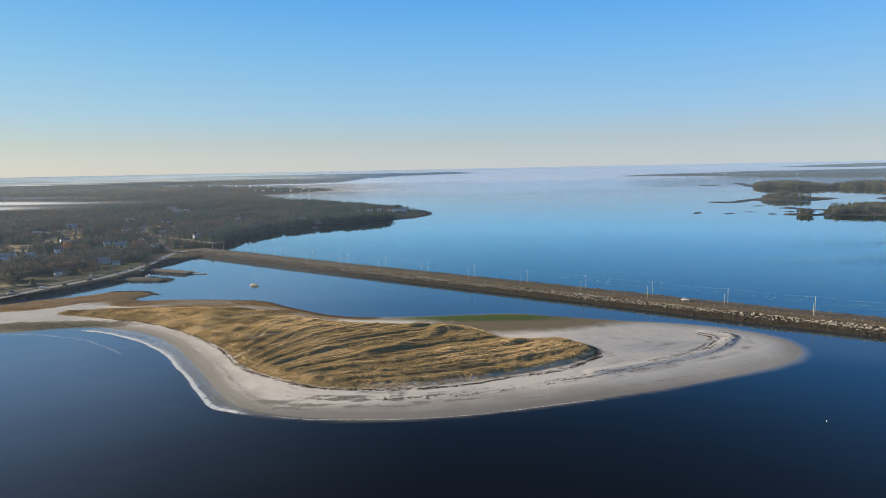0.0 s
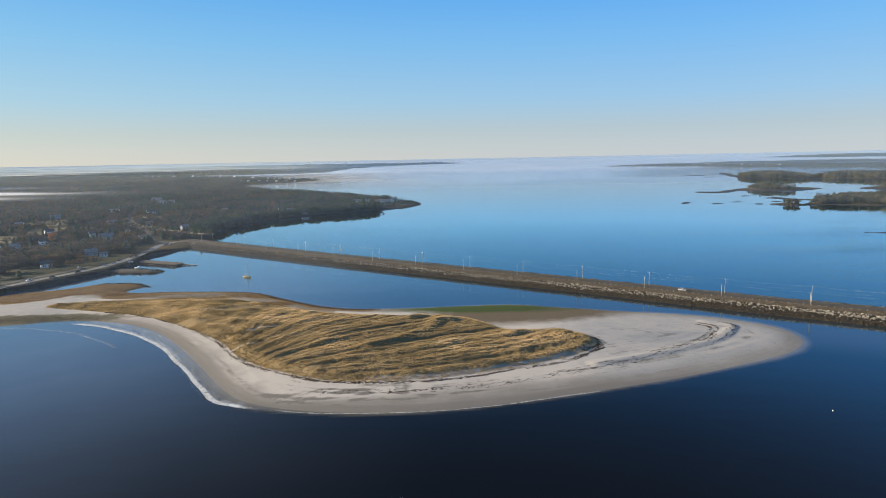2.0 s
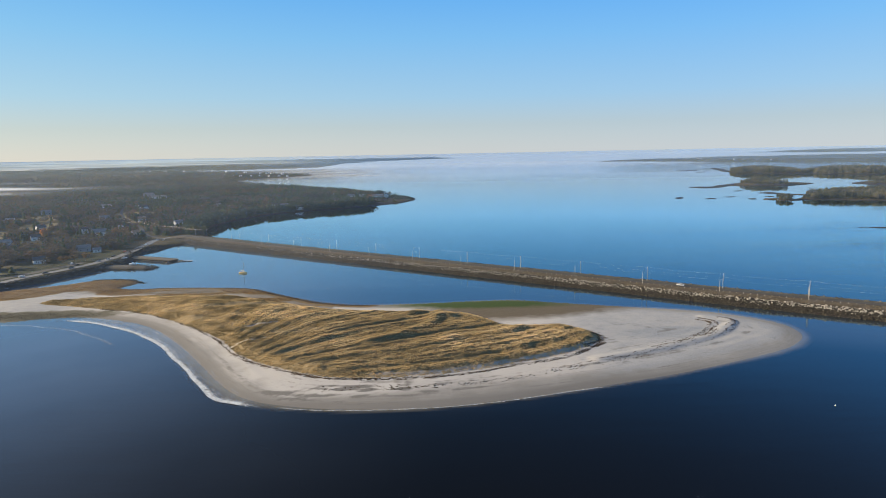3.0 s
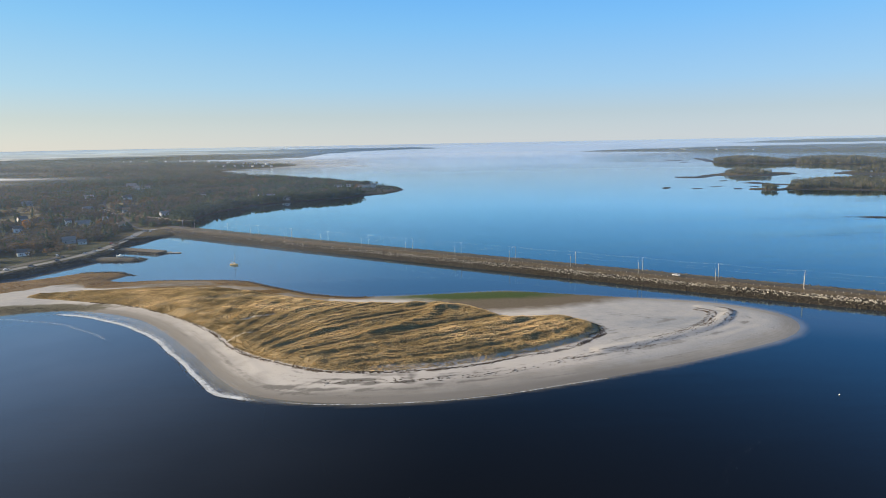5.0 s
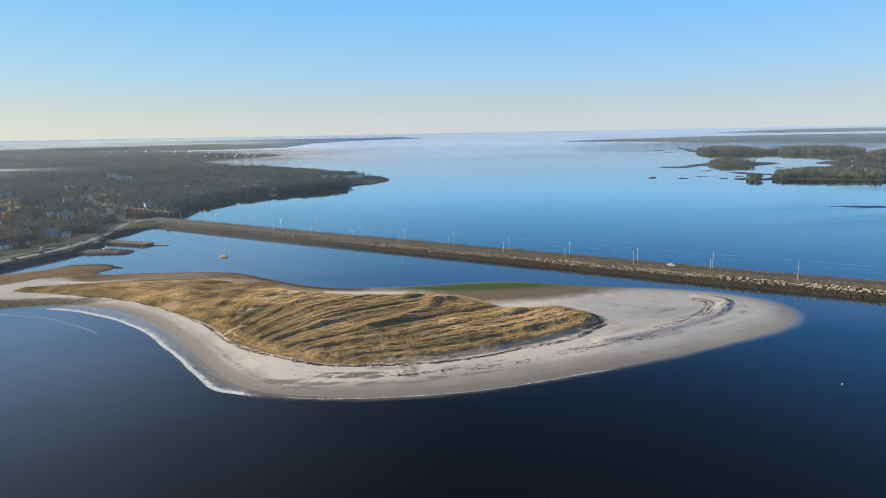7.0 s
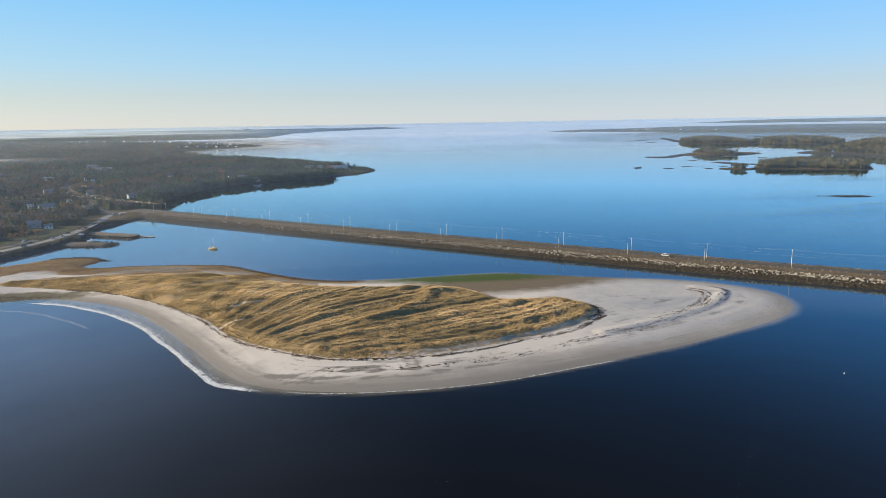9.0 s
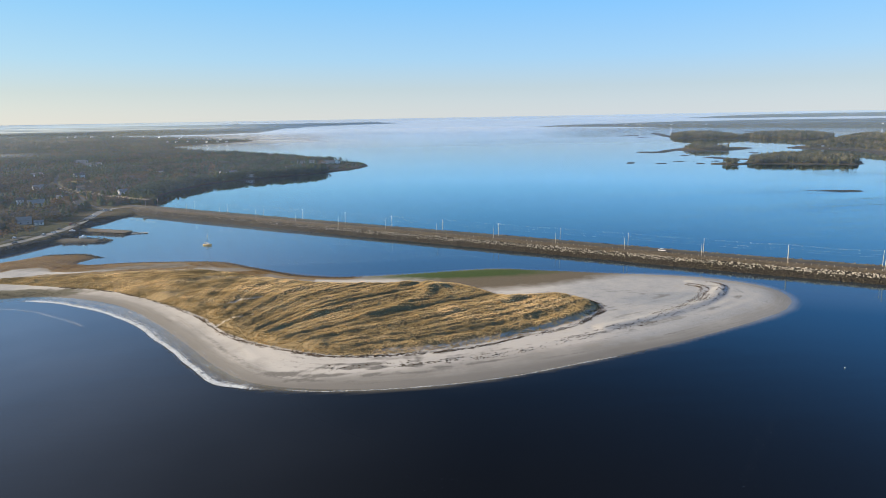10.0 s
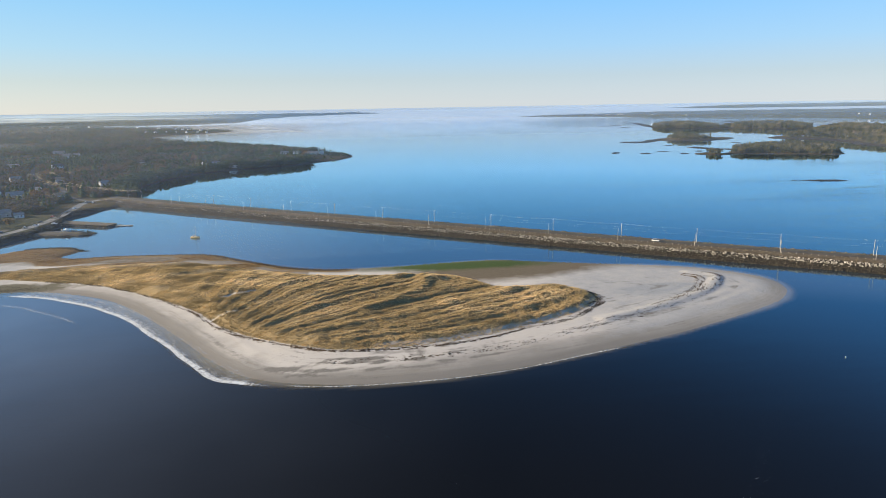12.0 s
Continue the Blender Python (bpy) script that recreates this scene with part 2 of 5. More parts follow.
# land_haze, sea_haze and far_veil hold distance haze as a sheet colour
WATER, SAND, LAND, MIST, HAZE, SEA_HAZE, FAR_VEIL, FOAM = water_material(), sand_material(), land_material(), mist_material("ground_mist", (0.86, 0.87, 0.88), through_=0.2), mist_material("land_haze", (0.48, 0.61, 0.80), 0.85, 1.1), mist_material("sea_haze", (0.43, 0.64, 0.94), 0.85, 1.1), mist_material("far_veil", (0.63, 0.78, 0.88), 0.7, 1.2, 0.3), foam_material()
DUNE_GRASS = tinted("dune_grass", (0.225, 0.178, 0.098), (0.50, 0.382, 0.205), (0.79, 0.622, 0.375), sheer=0.38)
MARSH_GRASS = tinted("marsh_grass", (0.13, 0.080, 0.040), (0.265, 0.166, 0.074), (0.40, 0.275, 0.13), sheer=0.3)
FRINGE_GRASS = tinted("peat_fringe_grass", (0.045, 0.030, 0.018), (0.085, 0.055, 0.03), (0.14, 0.09, 0.05), sheer=0.15)
VERGE_GRASS = tinted("verge_grass", (0.085, 0.07, 0.045), (0.15, 0.12, 0.075), (0.22, 0.185, 0.12), sheer=0.15)
SPRUCE = tinted("spruce_needles", (0.032, 0.050, 0.024), (0.062, 0.083, 0.038), (0.11, 0.118, 0.052), scale=0.01, sheer=0.25)
AUTUMN = tinted("bare_autumn_twigs", (0.060, 0.055, 0.042), (0.105, 0.088, 0.058), (0.18, 0.115, 0.055), scale=0.01, sheer=0.42)
ISLE_SPRUCE = tinted("island_needles", (0.052, 0.055, 0.030), (0.110, 0.105, 0.054), (0.20, 0.166, 0.088), scale=0.02, sheer=0.25)
BARK = plain("bark", (0.07, 0.05, 0.035), (0.14, 0.11, 0.08), 2.0)
ORANGE = plain("orange_leaves", (0.50, 0.22, 0.05), (0.68, 0.36, 0.11), 0.8)
GRANITE = plain("pale_granite", (0.075, 0.068, 0.056), (0.47, 0.435, 0.38), 0.35, 0.85, 0.4, fine=9, island=True)
GRANITE_PIECE = plain("pale_granite_block", (0.075, 0.068, 0.056), (0.47, 0.435, 0.38), 0.35, 0.85, 0.4, fine=9, each=True)
WEED_ROCK = plain("weedy_rock", (0.018, 0.016, 0.012), (0.058, 0.049, 0.034), 0.35, 0.7, 0.5, fine=7)
# black reef rock; also the painted shade in gaps of the causeway armour
REEF_AND_GAP = plain("wet_black_reef_and_gaps", (0.010, 0.009, 0.008), (0.034, 0.029, 0.022), 0.3, 0.75, 0.5, fine=7)
SHORE_ROCK = plain("shore_rock", (0.055, 0.046, 0.034), (0.145, 0.12, 0.09), 0.08, 0.9, 0.4)
BROWN_ROCK = plain("lichened_rock", (0.035, 0.029, 0.022), (0.15, 0.125, 0.097), 0.35, 0.9, 0.4, fine=9, island=True)
DARK_BANK = plain("dark_gravel_bank", (0.028, 0.026, 0.022), (0.075, 0.068, 0.056), 0.12, 0.95, 0.4)
VERGE = plain("dry_verge", (0.066, 0.053, 0.038), (0.132, 0.106, 0.074), 0.12, 0.95, 0.5)
ASPHALT = plain("worn_asphalt", (0.125, 0.128, 0.132), (0.185, 0.186, 0.188), 0.1, 0.9, 0.1)
GRAVEL = plain("gravel", (0.042, 0.041, 0.038), (0.085, 0.081, 0.074), 0.1, 0.95, 0.3)
SCUM = plain("grey_sea_scum", (0.12, 0.16, 0.21), (0.26, 0.31, 0.38), 2.0, 0.6)
WRACK = plain("dry_seaweed", (0.03, 0.02, 0.014), (0.09, 0.06, 0.035), 0.6, 0.9)
POLE_WOOD = plain("weathered_pole", (0.27, 0.25, 0.22), (0.43, 0.40, 0.355), 1.5, 0.8)
TIMBER = plain("wharf_timber", (0.07, 0.06, 0.045), (0.16, 0.135, 0.105), 0.7, 0.85, 0.3)
WHITE_WALL = plain("white_clapboard", (0.60, 0.60, 0.58), (0.76, 0.76, 0.74), 0.4, 0.6)
GREY_WALL = plain("grey_shingle", (0.26, 0.27, 0.27), (0.38, 0.38, 0.37), 0.5, 0.8)
BLUE_WALL = plain("pale_blue_siding", (0.25, 0.27, 0.29), (0.34, 0.36, 0.38), 0.5, 0.7)
ROOF_DARK = plain("dark_shingles", (0.05, 0.05, 0.055), (0.11, 0.105, 0.10), 0.6, 0.85)
ROOF_GREY = plain("grey_shingles", (0.13, 0.13, 0.13), (0.24, 0.24, 0.24), 0.6, 0.8)
ROOF_RUST = plain("rust_brown_shingles", (0.20, 0.13, 0.08), (0.32, 0.22, 0.14), 0.6, 0.8)
BRICK_RED = plain("chimney_brick", (0.22, 0.09, 0.06), (0.32, 0.15, 0.10), 2.0)
GLASS = plain("dark_glass", (0.02, 0.025, 0.03), (0.035, 0.04, 0.045), 1.0, 0.08, 0, 0.5)
RUBBER = plain("tyre_rubber", (0.015, 0.015, 0.015), (0.03, 0.03, 0.03), 3.0)
PAINTS = {k: plain(k + "_paint", v, tuple(min(1, 1.08 * c) for c in v), 1.0, 0.3, 0, 0.5) for k, v in
          {"white": (0.76, 0.76, 0.76), "dark_blue": (0.02, 0.035, 0.07), "silver": (0.42, 0.43, 0.44), "red": (0.30, 0.03, 0.025), "black": (0.02, 0.02, 0.022)}.items()}
HULL = plain("buff_hull_paint", (0.55, 0.36, 0.13), (0.66, 0.46, 0.20), 0.8, 0.4, 0, 0.4)
CANVAS = plain("cream_canvas", (0.60, 0.52, 0.38), (0.72, 0.64, 0.48), 1.0, 0.8)
# golden sun glint on the wires is put into this base colour
WIRE = plain("wire", (0.42, 0.34, 0.23), (0.55, 0.45, 0.31), 1.0, 0.5)
FLOAT_WHITE = plain("white_plastic", (0.75, 0.75, 0.72), (0.85, 0.85, 0.82), 2.0, 0.5)

# ---- shared geometry helpers ----
MID = np.array((-65.0, 36.0, 99.4))
RNG = np.random.default_rng(7)


def far(p):
    """Beyond 4.3 km the land is drawn in towards the middle of the path at shrinking size, so that all of it lies within 5 km."""
    p = np.asarray(p, float)
    q = p - MID
    d = np.maximum(np.hypot(q[:, 0], q[:, 1]), 1e-6)
    u = np.maximum(d - 4300, 0)
    s = np.where(d > 4300, (4300 + 550 * u / (u + 550)) / d, 1.0)
    return q * s[:, None] + MID


def smooth(points, n=6, closed=True):
    """A rounded outline through a few corner points."""
    p = np.asarray(points, float)
    if closed:
        p = np.vstack((p[-1], p, p[0], p[1]))
    else:
        p = np.vstack((2 * p[0] - p[1], p, 2 * p[-1] - p[-2]))
    out = []
    for i in range(1, len(p) - 2):
        for k in range(n):
            t = k / n
            a, b, c, d = p[i - 1], p[i], p[i + 1], p[i + 2]
            out.append(0.5 * (2 * b + (c - a) * t + (2 * a - 5 * b + 4 * c - d) * t * t + (3 * b - a - 3 * c + d) * t ** 3))
    if not closed:
        out.append(p[-2])
    return np.array(out)


def nearest(q, line, closed=True):
    """Distance from points to a line of short pieces."""
    best = np.full(len(q), 1e9)
    m = len(line)
    for i in range(m if closed else m - 1):
        a, b = line[i], line[(i + 1) % m]
        ab = b - a
        t = np.clip(((q - a) @ ab) / (ab @ ab + 1e-12), 0, 1)
        best = np.minimum(best, np.hypot(*(q - a - t[:, None] * ab).T))
    return best


def inside(q, poly):
    r = np.zeros(len(q), bool)
    x, y = q[:, 0], q[:, 1]
    for i in range(len(poly)):
        (ax, ay), (bx, by) = poly[i - 1], poly[i]
        if ay != by:
            r ^= ((ay > y) != (by > y)) & (x < (bx - ax) * (y - ay) / (by - ay) + ax)
    return r


def sdf(q, poly):
    """Distance to an outline, positive inside."""
    d = nearest(q, poly)
    return np.where(inside(q, poly), d, -d)


def step(a, b, x):
    t = np.clip((x - a) / (b - a), 0, 1)
    return t * t * (3 - 2 * t)


def fbm(q, size, octaves=4, seed=0):
    """Smooth value noise, about -1 to 1."""
    out, amp, total = np.zeros(len(q)), 1.0, 0.0
    for o in range(octaves):
        p = q / size * 2 ** o + 17.3 * (seed + 3 * o) + 1000
        i = np.floor(p).astype(np.int64)
        f = p - i
        f = f * f * (3 - 2 * f)

        def cell(dx, dy):
            h = ((i[:, 0] + dx) * 374761393 + (i[:, 1] + dy) * 668265263 + seed * 974711) & 0x7FFFFFFF
            h = ((h ^ (h >> 13)) * 1274126177) & 0x7FFFFFFF
            return ((h ^ (h >> 16)) & 0xFFFF) / 32767.5 - 1
        top = cell(0, 0) * (1 - f[:, 0]) + cell(1, 0) * f[:, 0]
        low = cell(0, 1) * (1 - f[:, 0]) + cell(1, 1) * f[:, 0]
        out += amp * (top * (1 - f[:, 1]) + low * f[:, 1])
        total += amp
        amp *= 0.5
    return out / total


def mesh_object(name, verts, faces, material, parent=None, attrs=None, shade=False):
    """A mesh object from arrays; attrs: a number for each vertex, by name."""
    me = bpy.data.meshes.new(name)
    verts, faces = np.asarray(verts, np.float32), np.asarray(faces, np.int32)
    k = faces.shape[1]
    me.vertices.add(len(verts))
    me.vertices.foreach_set("co", verts.ravel())
    me.loops.add(faces.size)
    me.loops.foreach_set("vertex_index", faces.ravel())
    me.polygons.add(len(faces))
    me.polygons.foreach_set("loop_start", np.arange(0, faces.size, k, dtype=np.int32))
    me.update(calc_edges=True)
    me.validate()
    for key, values in (attrs or {}).items():
        at = me.attributes.new(key, "FLOAT", "POINT")
        at.data.foreach_set("value", np.asarray(values, np.float32))
    me.polygons.foreach_set("use_smooth", np.full(len(me.polygons), shade))
    me.materials.append(material)
    ob = new(name, me)
    ob.parent = parent
    return ob


def part(name, bm, material, parent=None, label="", shade=False):
    me = bpy.data.meshes.new(name)
    bm.to_mesh(me)
    bm.free()
    me.polygons.foreach_set("use_smooth", [shade] * len(me.polygons))
    me.materials.append(material)
    ob = new(name, me)
    ob.parent = parent
    return tagged(ob, label)


def thing(name, m, label, category, group="", kind=""):
    ob = new(name)
    ob.matrix_world = m
    return tagged(ob, label, category, group, kind)


def box(bm, x, y, z, sx, sy, sz, bevel=0.0):
    """A box with its base centre at x, y, z."""
    g = bmesh.ops.create_cube(bm, size=1, matrix=Matrix.Translation((x, y, z + sz / 2)) @ Matrix.Diagonal((sx, sy, sz, 1)))
    if bevel:
        es = list({e for v in g["verts"] for e in v.link_edges})
        bmesh.ops.bevel(bm, geom=es, offset=bevel, segments=2, affect="EDGES")
    return bm


def rod(bm, a, b, r1, r2, sides=8):
    a, b = Vector(a), Vector(b)
    m = Matrix.Translation((a + b) / 2) @ (b - a).to_track_quat("Z", "Y").to_matrix().to_4x4()
    bmesh.ops.create_cone(bm, cap_ends=True, segments=sides, radius1=r1, radius2=r2, depth=(b - a).length, matrix=m)
    return bm


def scatter(templates, places, sizes, turns, tints, pick=None):
    """Many copies of small templates (verts, triangles) as one mesh: verts, faces, tints."""
    vs, fs, ts, base = [], [], [], 0
    pick = RNG.integers(0, len(templates), len(places)) if pick is None else pick
    for k, (tv, tf) in enumerate(templates):
        idx = np.where(pick == k)[0]
        if not len(idx):
            continue
        c, s = np.cos(turns[idx]), np.sin(turns[idx])
        v = tv[None] * sizes[idx][:, None, :]
        w = np.stack((v[..., 0] * c[:, None] - v[..., 1] * s[:, None], v[..., 0] * s[:, None] + v[..., 1] * c[:, None], v[..., 2]), -1)
        w += places[idx][:, None, :]
        vs.append(w.reshape(-1, 3))
        fs.append((tf[None] + (np.arange(len(idx)) * len(tv))[:, None, None] + base).reshape(-1, 3))
        ts.append(np.repeat(tints[idx], len(tv)))
        base += len(idx) * len(tv)
    return np.vstack(vs), np.vstack(fs), np.concatenate(ts)


def axis(*pieces):
    """Grid lines: (from, to, step) pieces end to end."""
    out = []
    for a, b, s in pieces:
        out.append(np.linspace(a, b, max(2, int(round((b - a) / s)) + 1))[:-1])
    return np.concatenate(out + [[pieces[-1][1]]])


def grid(xs, ys):
    X, Y = np.meshgrid(xs, ys)
    n, m = len(xs), len(ys)
    i = (np.arange(m - 1)[:, None] * n + np.arange(n - 1)[None]).ravel()
    return np.stack((X.ravel(), Y.ravel()), -1), np.stack((i, i + 1, i + n + 1, i + n), -1)


def sheet(name, q, z, faces, material, keep=None, attrs=None, parent=None):
    """A height field; keep: for each vertex, whether it shows."""
    attrs = attrs or {}
    if keep is not None:
        faces = faces[keep[faces].any(1)]
        used = np.unique(faces)
        remap = np.full(len(q), -1)
        remap[used] = np.arange(len(used))
        faces, q, z = remap[faces], q[used], z[used]
        attrs = {k: v[used] for k, v in attrs.items()}
    return mesh_object(name, far(np.column_stack((q, z))), faces, material, parent, attrs, True)


# ---- plant templates ----
def conifer(seed, levels=7, arms=6):
    """A spruce of height 1: a thin trunk and whorls of drooping boughs."""
    r = np.random.default_rng(seed)
    v, f = [], []
    for k in range(3):
        a = k * 2.094
        v.append((0.018 * math.cos(a), 0.018 * math.sin(a), 0))
    v.append((0, 0, 1.0))
    f += [(0, 1, 3), (1, 2, 3), (2, 0, 3)]
    for lv in range(levels):
        h = 0.12 + 0.84 * (lv / levels) ** 0.9
        reach = (0.22 * (1 - h) ** 0.8 + 0.02) * r.uniform(0.8, 1.2)
        off = r.uniform(0, 6.28)
        for k in range(arms):
            if r.random() < 0.1:
                continue
            a, rr = off + 6.283 * k / arms + r.uniform(-0.25, 0.25), reach * r.uniform(0.65, 1.25)
            w, lift = 0.55 * rr + 0.012, r.uniform(0.09, 0.16)
            ca, sa = math.cos(a), math.sin(a)
            i = len(v)
            v += [(0, 0, h + lift), (rr * ca, rr * sa, h - 0.03 - 0.2 * rr), (0.55 * rr * ca - w * sa, 0.55 * rr * sa + w * ca, h), (0.55 * rr * ca + w * sa, 0.55 * rr * sa - w * ca, h)]
            f += [(i, i + 2, i + 1), (i, i + 1, i + 3)]
    return np.array(v), np.array(f)


def broadleaf(seed, clumps=48, leaf=0.085):
    """A round-headed tree of height 1: stem, limbs and many small leafy or twiggy sprays."""
    r = np.random.default_rng(seed)
    v, f = [], []

    def limb(a, b, w):
        i = len(v)
        v.extend([(a[0] - w, a[1], a[2]), (a[0] + w, a[1], a[2]), (a[0], a[1] + w, a[2]), tuple(b)])
        f.extend([(i, i + 1, i + 3), (i + 1, i + 2, i + 3), (i + 2, i, i + 3)])
    limb((0, 0, 0), (0, 0, 0.8), 0.022)
    for k in range(4):
        a = r.uniform(0, 6.28)
        limb((0, 0, r.uniform(0.25, 0.45)), (0.25 * math.cos(a), 0.25 * math.sin(a), r.uniform(0.6, 0.85)), 0.012)
    for k in range(clumps):
        d = r.normal(size=3)
        d /= np.linalg.norm(d)
        c = np.array((0, 0, 0.62)) + d * np.array((0.30, 0.30, 0.36)) * r.uniform(0.55, 1.05)
        for j in range(2):
            e1, e2 = r.normal(size=3), r.normal(size=3)
            e1, e2 = leaf * e1 / np.linalg.norm(e1), 0.85 * leaf * e2 / np.linalg.norm(e2)
            i = len(v)
            v.extend([tuple(c + e1), tuple(c - 0.6 * e1 + e2), tuple(c - 0.6 * e1 - e2)])
            f.append((i, i + 1, i + 2))
    return np.array(v), np.array(f)


def tussock(seed, blades=7):
    """A clump of beach grass, about 1 wide and 1 high: blades that arch outward."""
    r = np.random.default_rng(seed)
    v, f = [], []
    for k in range(blades):
        a, lean, w = r.uniform(0, 6.28), r.uniform(0.15, 0.6), r.uniform(0.10, 0.2)
        h = r.uniform(0.6, 1.0)
        ca, sa = math.cos(a), math.sin(a)
        bx, by = 0.18 * ca, 0.18 * sa
        i = len(v)
        v += [(bx - w * sa, by + w * ca, 0), (bx + w * sa, by - w * ca, 0), (bx + lean * ca, by + lean * sa, h)]
        f.append((i, i + 1, i + 2))
    return np.array(v), np.array(f)


def boulder(seed, rough=0.22):
    """An angular quarried block about 1 across, a hull of random corners."""
    r = np.random.default_rng(seed)
    bm = bmesh.new()
    for k in range(11):
        d = r.normal(size=3)
        d /= np.abs(d).max() * r.uniform(0.75, 1.1)
        bm.verts.new(d * 0.5 * r.uniform(1 - rough, 1 + rough))
    bmesh.ops.convex_hull(bm, input=bm.verts)
    loose = [x for x in bm.verts if not x.link_faces]
    bmesh.ops.delete(bm, geom=loose, context="VERTS")
    bmesh.ops.triangulate(bm, faces=bm.faces)
    bm.verts.index_update()
    v, f = np.array([tuple(x.co) for x in bm.verts]), np.array([[x.index for x in fc.verts] for fc in bm.faces])
    bm.free()
    return v, f


CONIFERS = [conifer(k) for k in range(6)]
SMALL_CONIFERS = [conifer(20 + k, 5, 4) for k in range(4)]
BROADLEAVES = [broadleaf(40 + k) for k in range(5)]
SMALL_BROADLEAVES = [broadleaf(60 + k, 17, 0.11) for k in range(4)]
TUSSOCKS = [tussock(80 + k) for k in range(6)]
BOULDERS = [boulder(100 + k) for k in range(8)]

# ---- outlines of the plan, metres ----
SPIT = smooth([(-620, 360), (-480, 408), (-400, 425), (-321, 424), (-287, 433), (-257, 430), (-218, 408), (-188, 373), (-161, 333), (-142, 303), (-124, 283), (-95, 272), (-60, 269),
               (-26, 273), (10, 282), (64, 299), (119, 323), (139, 337), (148.5, 351), (150, 368), (141, 384.5), (117, 404), (73, 421), (33, 437), (4, 447), (-53, 444),
               (-92, 445), (-119, 455), (-138, 470), (-159, 489), (-176, 505), (-198, 513), (-247, 519), (-270, 517), (-284, 524), (-278, 542), (-291, 556), (-319, 557), (-335, 543), (-366, 526), (-420, 500), (-640, 470)], 4)
DUNE = smooth([(-312, 469), (-268, 453.5), (-230, 437), (-199, 411.5), (-163, 374), (-145, 345), (-125, 324), (-105, 309.5), (-89, 303), (-61, 301.5), (-38, 305), (-11, 314), (15, 326), (31, 338),
               (39, 350), (36, 363), (24, 374), (8, 375), (-6, 378), (-14, 391), (-27, 407), (-48, 413), (-72, 417), (-108, 427), (-132, 440), (-160, 459), (-184, 474), (-218, 478), (-285, 479)], 4)
MARSH = smooth([(-640, 440), (-420, 470), (-366, 476), (-340, 481), (-325, 491), (-312, 505), (-297, 505), (-286, 491), (-266, 488), (-250, 496), (-236, 505), (-262, 513), (-280, 524), (-276, 542), (-291, 558), (-319, 560), (-335, 545), (-366, 527), (-420, 505), (-640, 475)], 3)
MAINLAND = smooth([(-5200, -200), (-2600, 100), (-1400, 250), (-900, 330), (-620, 420), (-450, 500), (-385, 532), (-366, 555), (-352, 590), (-338, 625), (-340, 665), (-352, 700), (-348, 725), (-332, 748), (-318, 775),
                   (-312, 820), (-338, 885), (-346, 950), (-338, 1020), (-318, 1085), (-288, 1135), (-255, 1166), (-222, 1186), (-185, 1210), (-150, 1243), (-112, 1283), (-80, 1330), (-62, 1388), (-68, 1468), (-95, 1535), (-160, 1580),
                   (-340, 1875), (-587, 2240), (-690, 2420), (-765, 2600), (-745, 2760), (-665, 2850), (-597, 2985), (-545, 3130), (-610, 3270), (-780, 3400), (-1080, 3900), (-1500, 4330), (-2300, 4900), (-5200, 5300)], 4)

# ---- sea ----
xs = axis((-4900, -1500, 200), (-1500, -460, 40), (-460, 230, 2.5), (230, 1500, 40), (1500, 4900, 200))
ys = axis((-4900, -400, 200), (-400, 210, 30), (210, 600, 2.5), (600, 2000, 40), (2000, 4900, 200))
q, faces = grid(xs, ys)
shore_d = np.full(len(q), -500.0)
close = (q[:, 0] > -470) & (q[:, 0] < 240) & (q[:, 1] > 200) & (q[:, 1] < 610)
shore_d[close] = sdf(q[close], SPIT)
bay = step(-90, -150, q[:, 0]) * step(470, 430, q[:, 1])
tip = step(70, 130, q[:, 0])
deep = np.clip(0.18 + 0.82 * step(0, 1, (-shore_d + 1.0 * fbm(q, 18, 3, 13)) / (3.0 + 7.0 * bay + 2.6 * tip)), 0, 1)
# left bay: cloudy water, plus some reflected sky put into its colour
silt_and_sheen = step(-45, -285, q[:, 0] + 25 * fbm(q, 90, 3, 7)) * step(470, 420, q[:, 1]) * (0.36 + 0.64 * step(180, 390, q[:, 1])) * (1 + 0.25 * fbm(q, 60, 4, 9))
# sand stirred up along the beach
silt_and_sheen = np.maximum(np.clip(1.1 * silt_and_sheen, 0, 1.2), (0.13 + 0.2 * step(-80, -120, q[:, 0])) * np.exp(np.minimum(shore_d, 0) / 4.5) * np.clip(0.8 + 0.7 * fbm(q, 16, 3, 29), 0, 1.3) * (q[:, 1] < 400) * close)
# right side slightly paler: reflected sky painted into the body colour
silt_and_sheen = np.maximum(silt_and_sheen, 0.025 * step(20, 130, q[:, 0]))
# ruffled in the open bay, glassy behind the causeway and under the wooded shores
side = q[:, 1] + 0.745 * (q[:, 0] + 345) - 812
channel = step(8, -8, side) * step(385, 440, q[:, 1] + 0.5 * np.maximum(q[:, 0], 0))
inner = channel * (0.45 + 0.55 * step(20, -140, q[:, 0])) * step(190, 60, q[:, 0])
# channel brightened towards the inlet: sky reflection painted as body colour
silt_and_sheen = np.maximum(silt_and_sheen, (0.25 + 0.85 * step(-40, -240, q[:, 0])) * channel)
cove = step(420, -60, q[:, 0] - 0.1 * q[:, 1]) * step(-8, 8, side) * step(2600, 1700, q[:, 1])
ripple = np.where(side < 0, 0.42 + 0.12 * bay, 1.0 + 0.55 * step(1050, 600, q[:, 1]) * step(-200, 150, q[:, 0]) + 0.4 * step(900, 650, q[:, 1])) * (1 - 0.78 * inner) * (1 - 0.90 * cove) * (1 - 0.65 * step(850, 1150, q[:, 1]) * step(2600, 1900, q[:, 1])) + 2.5 * step(2500, 3300, q[:, 1])
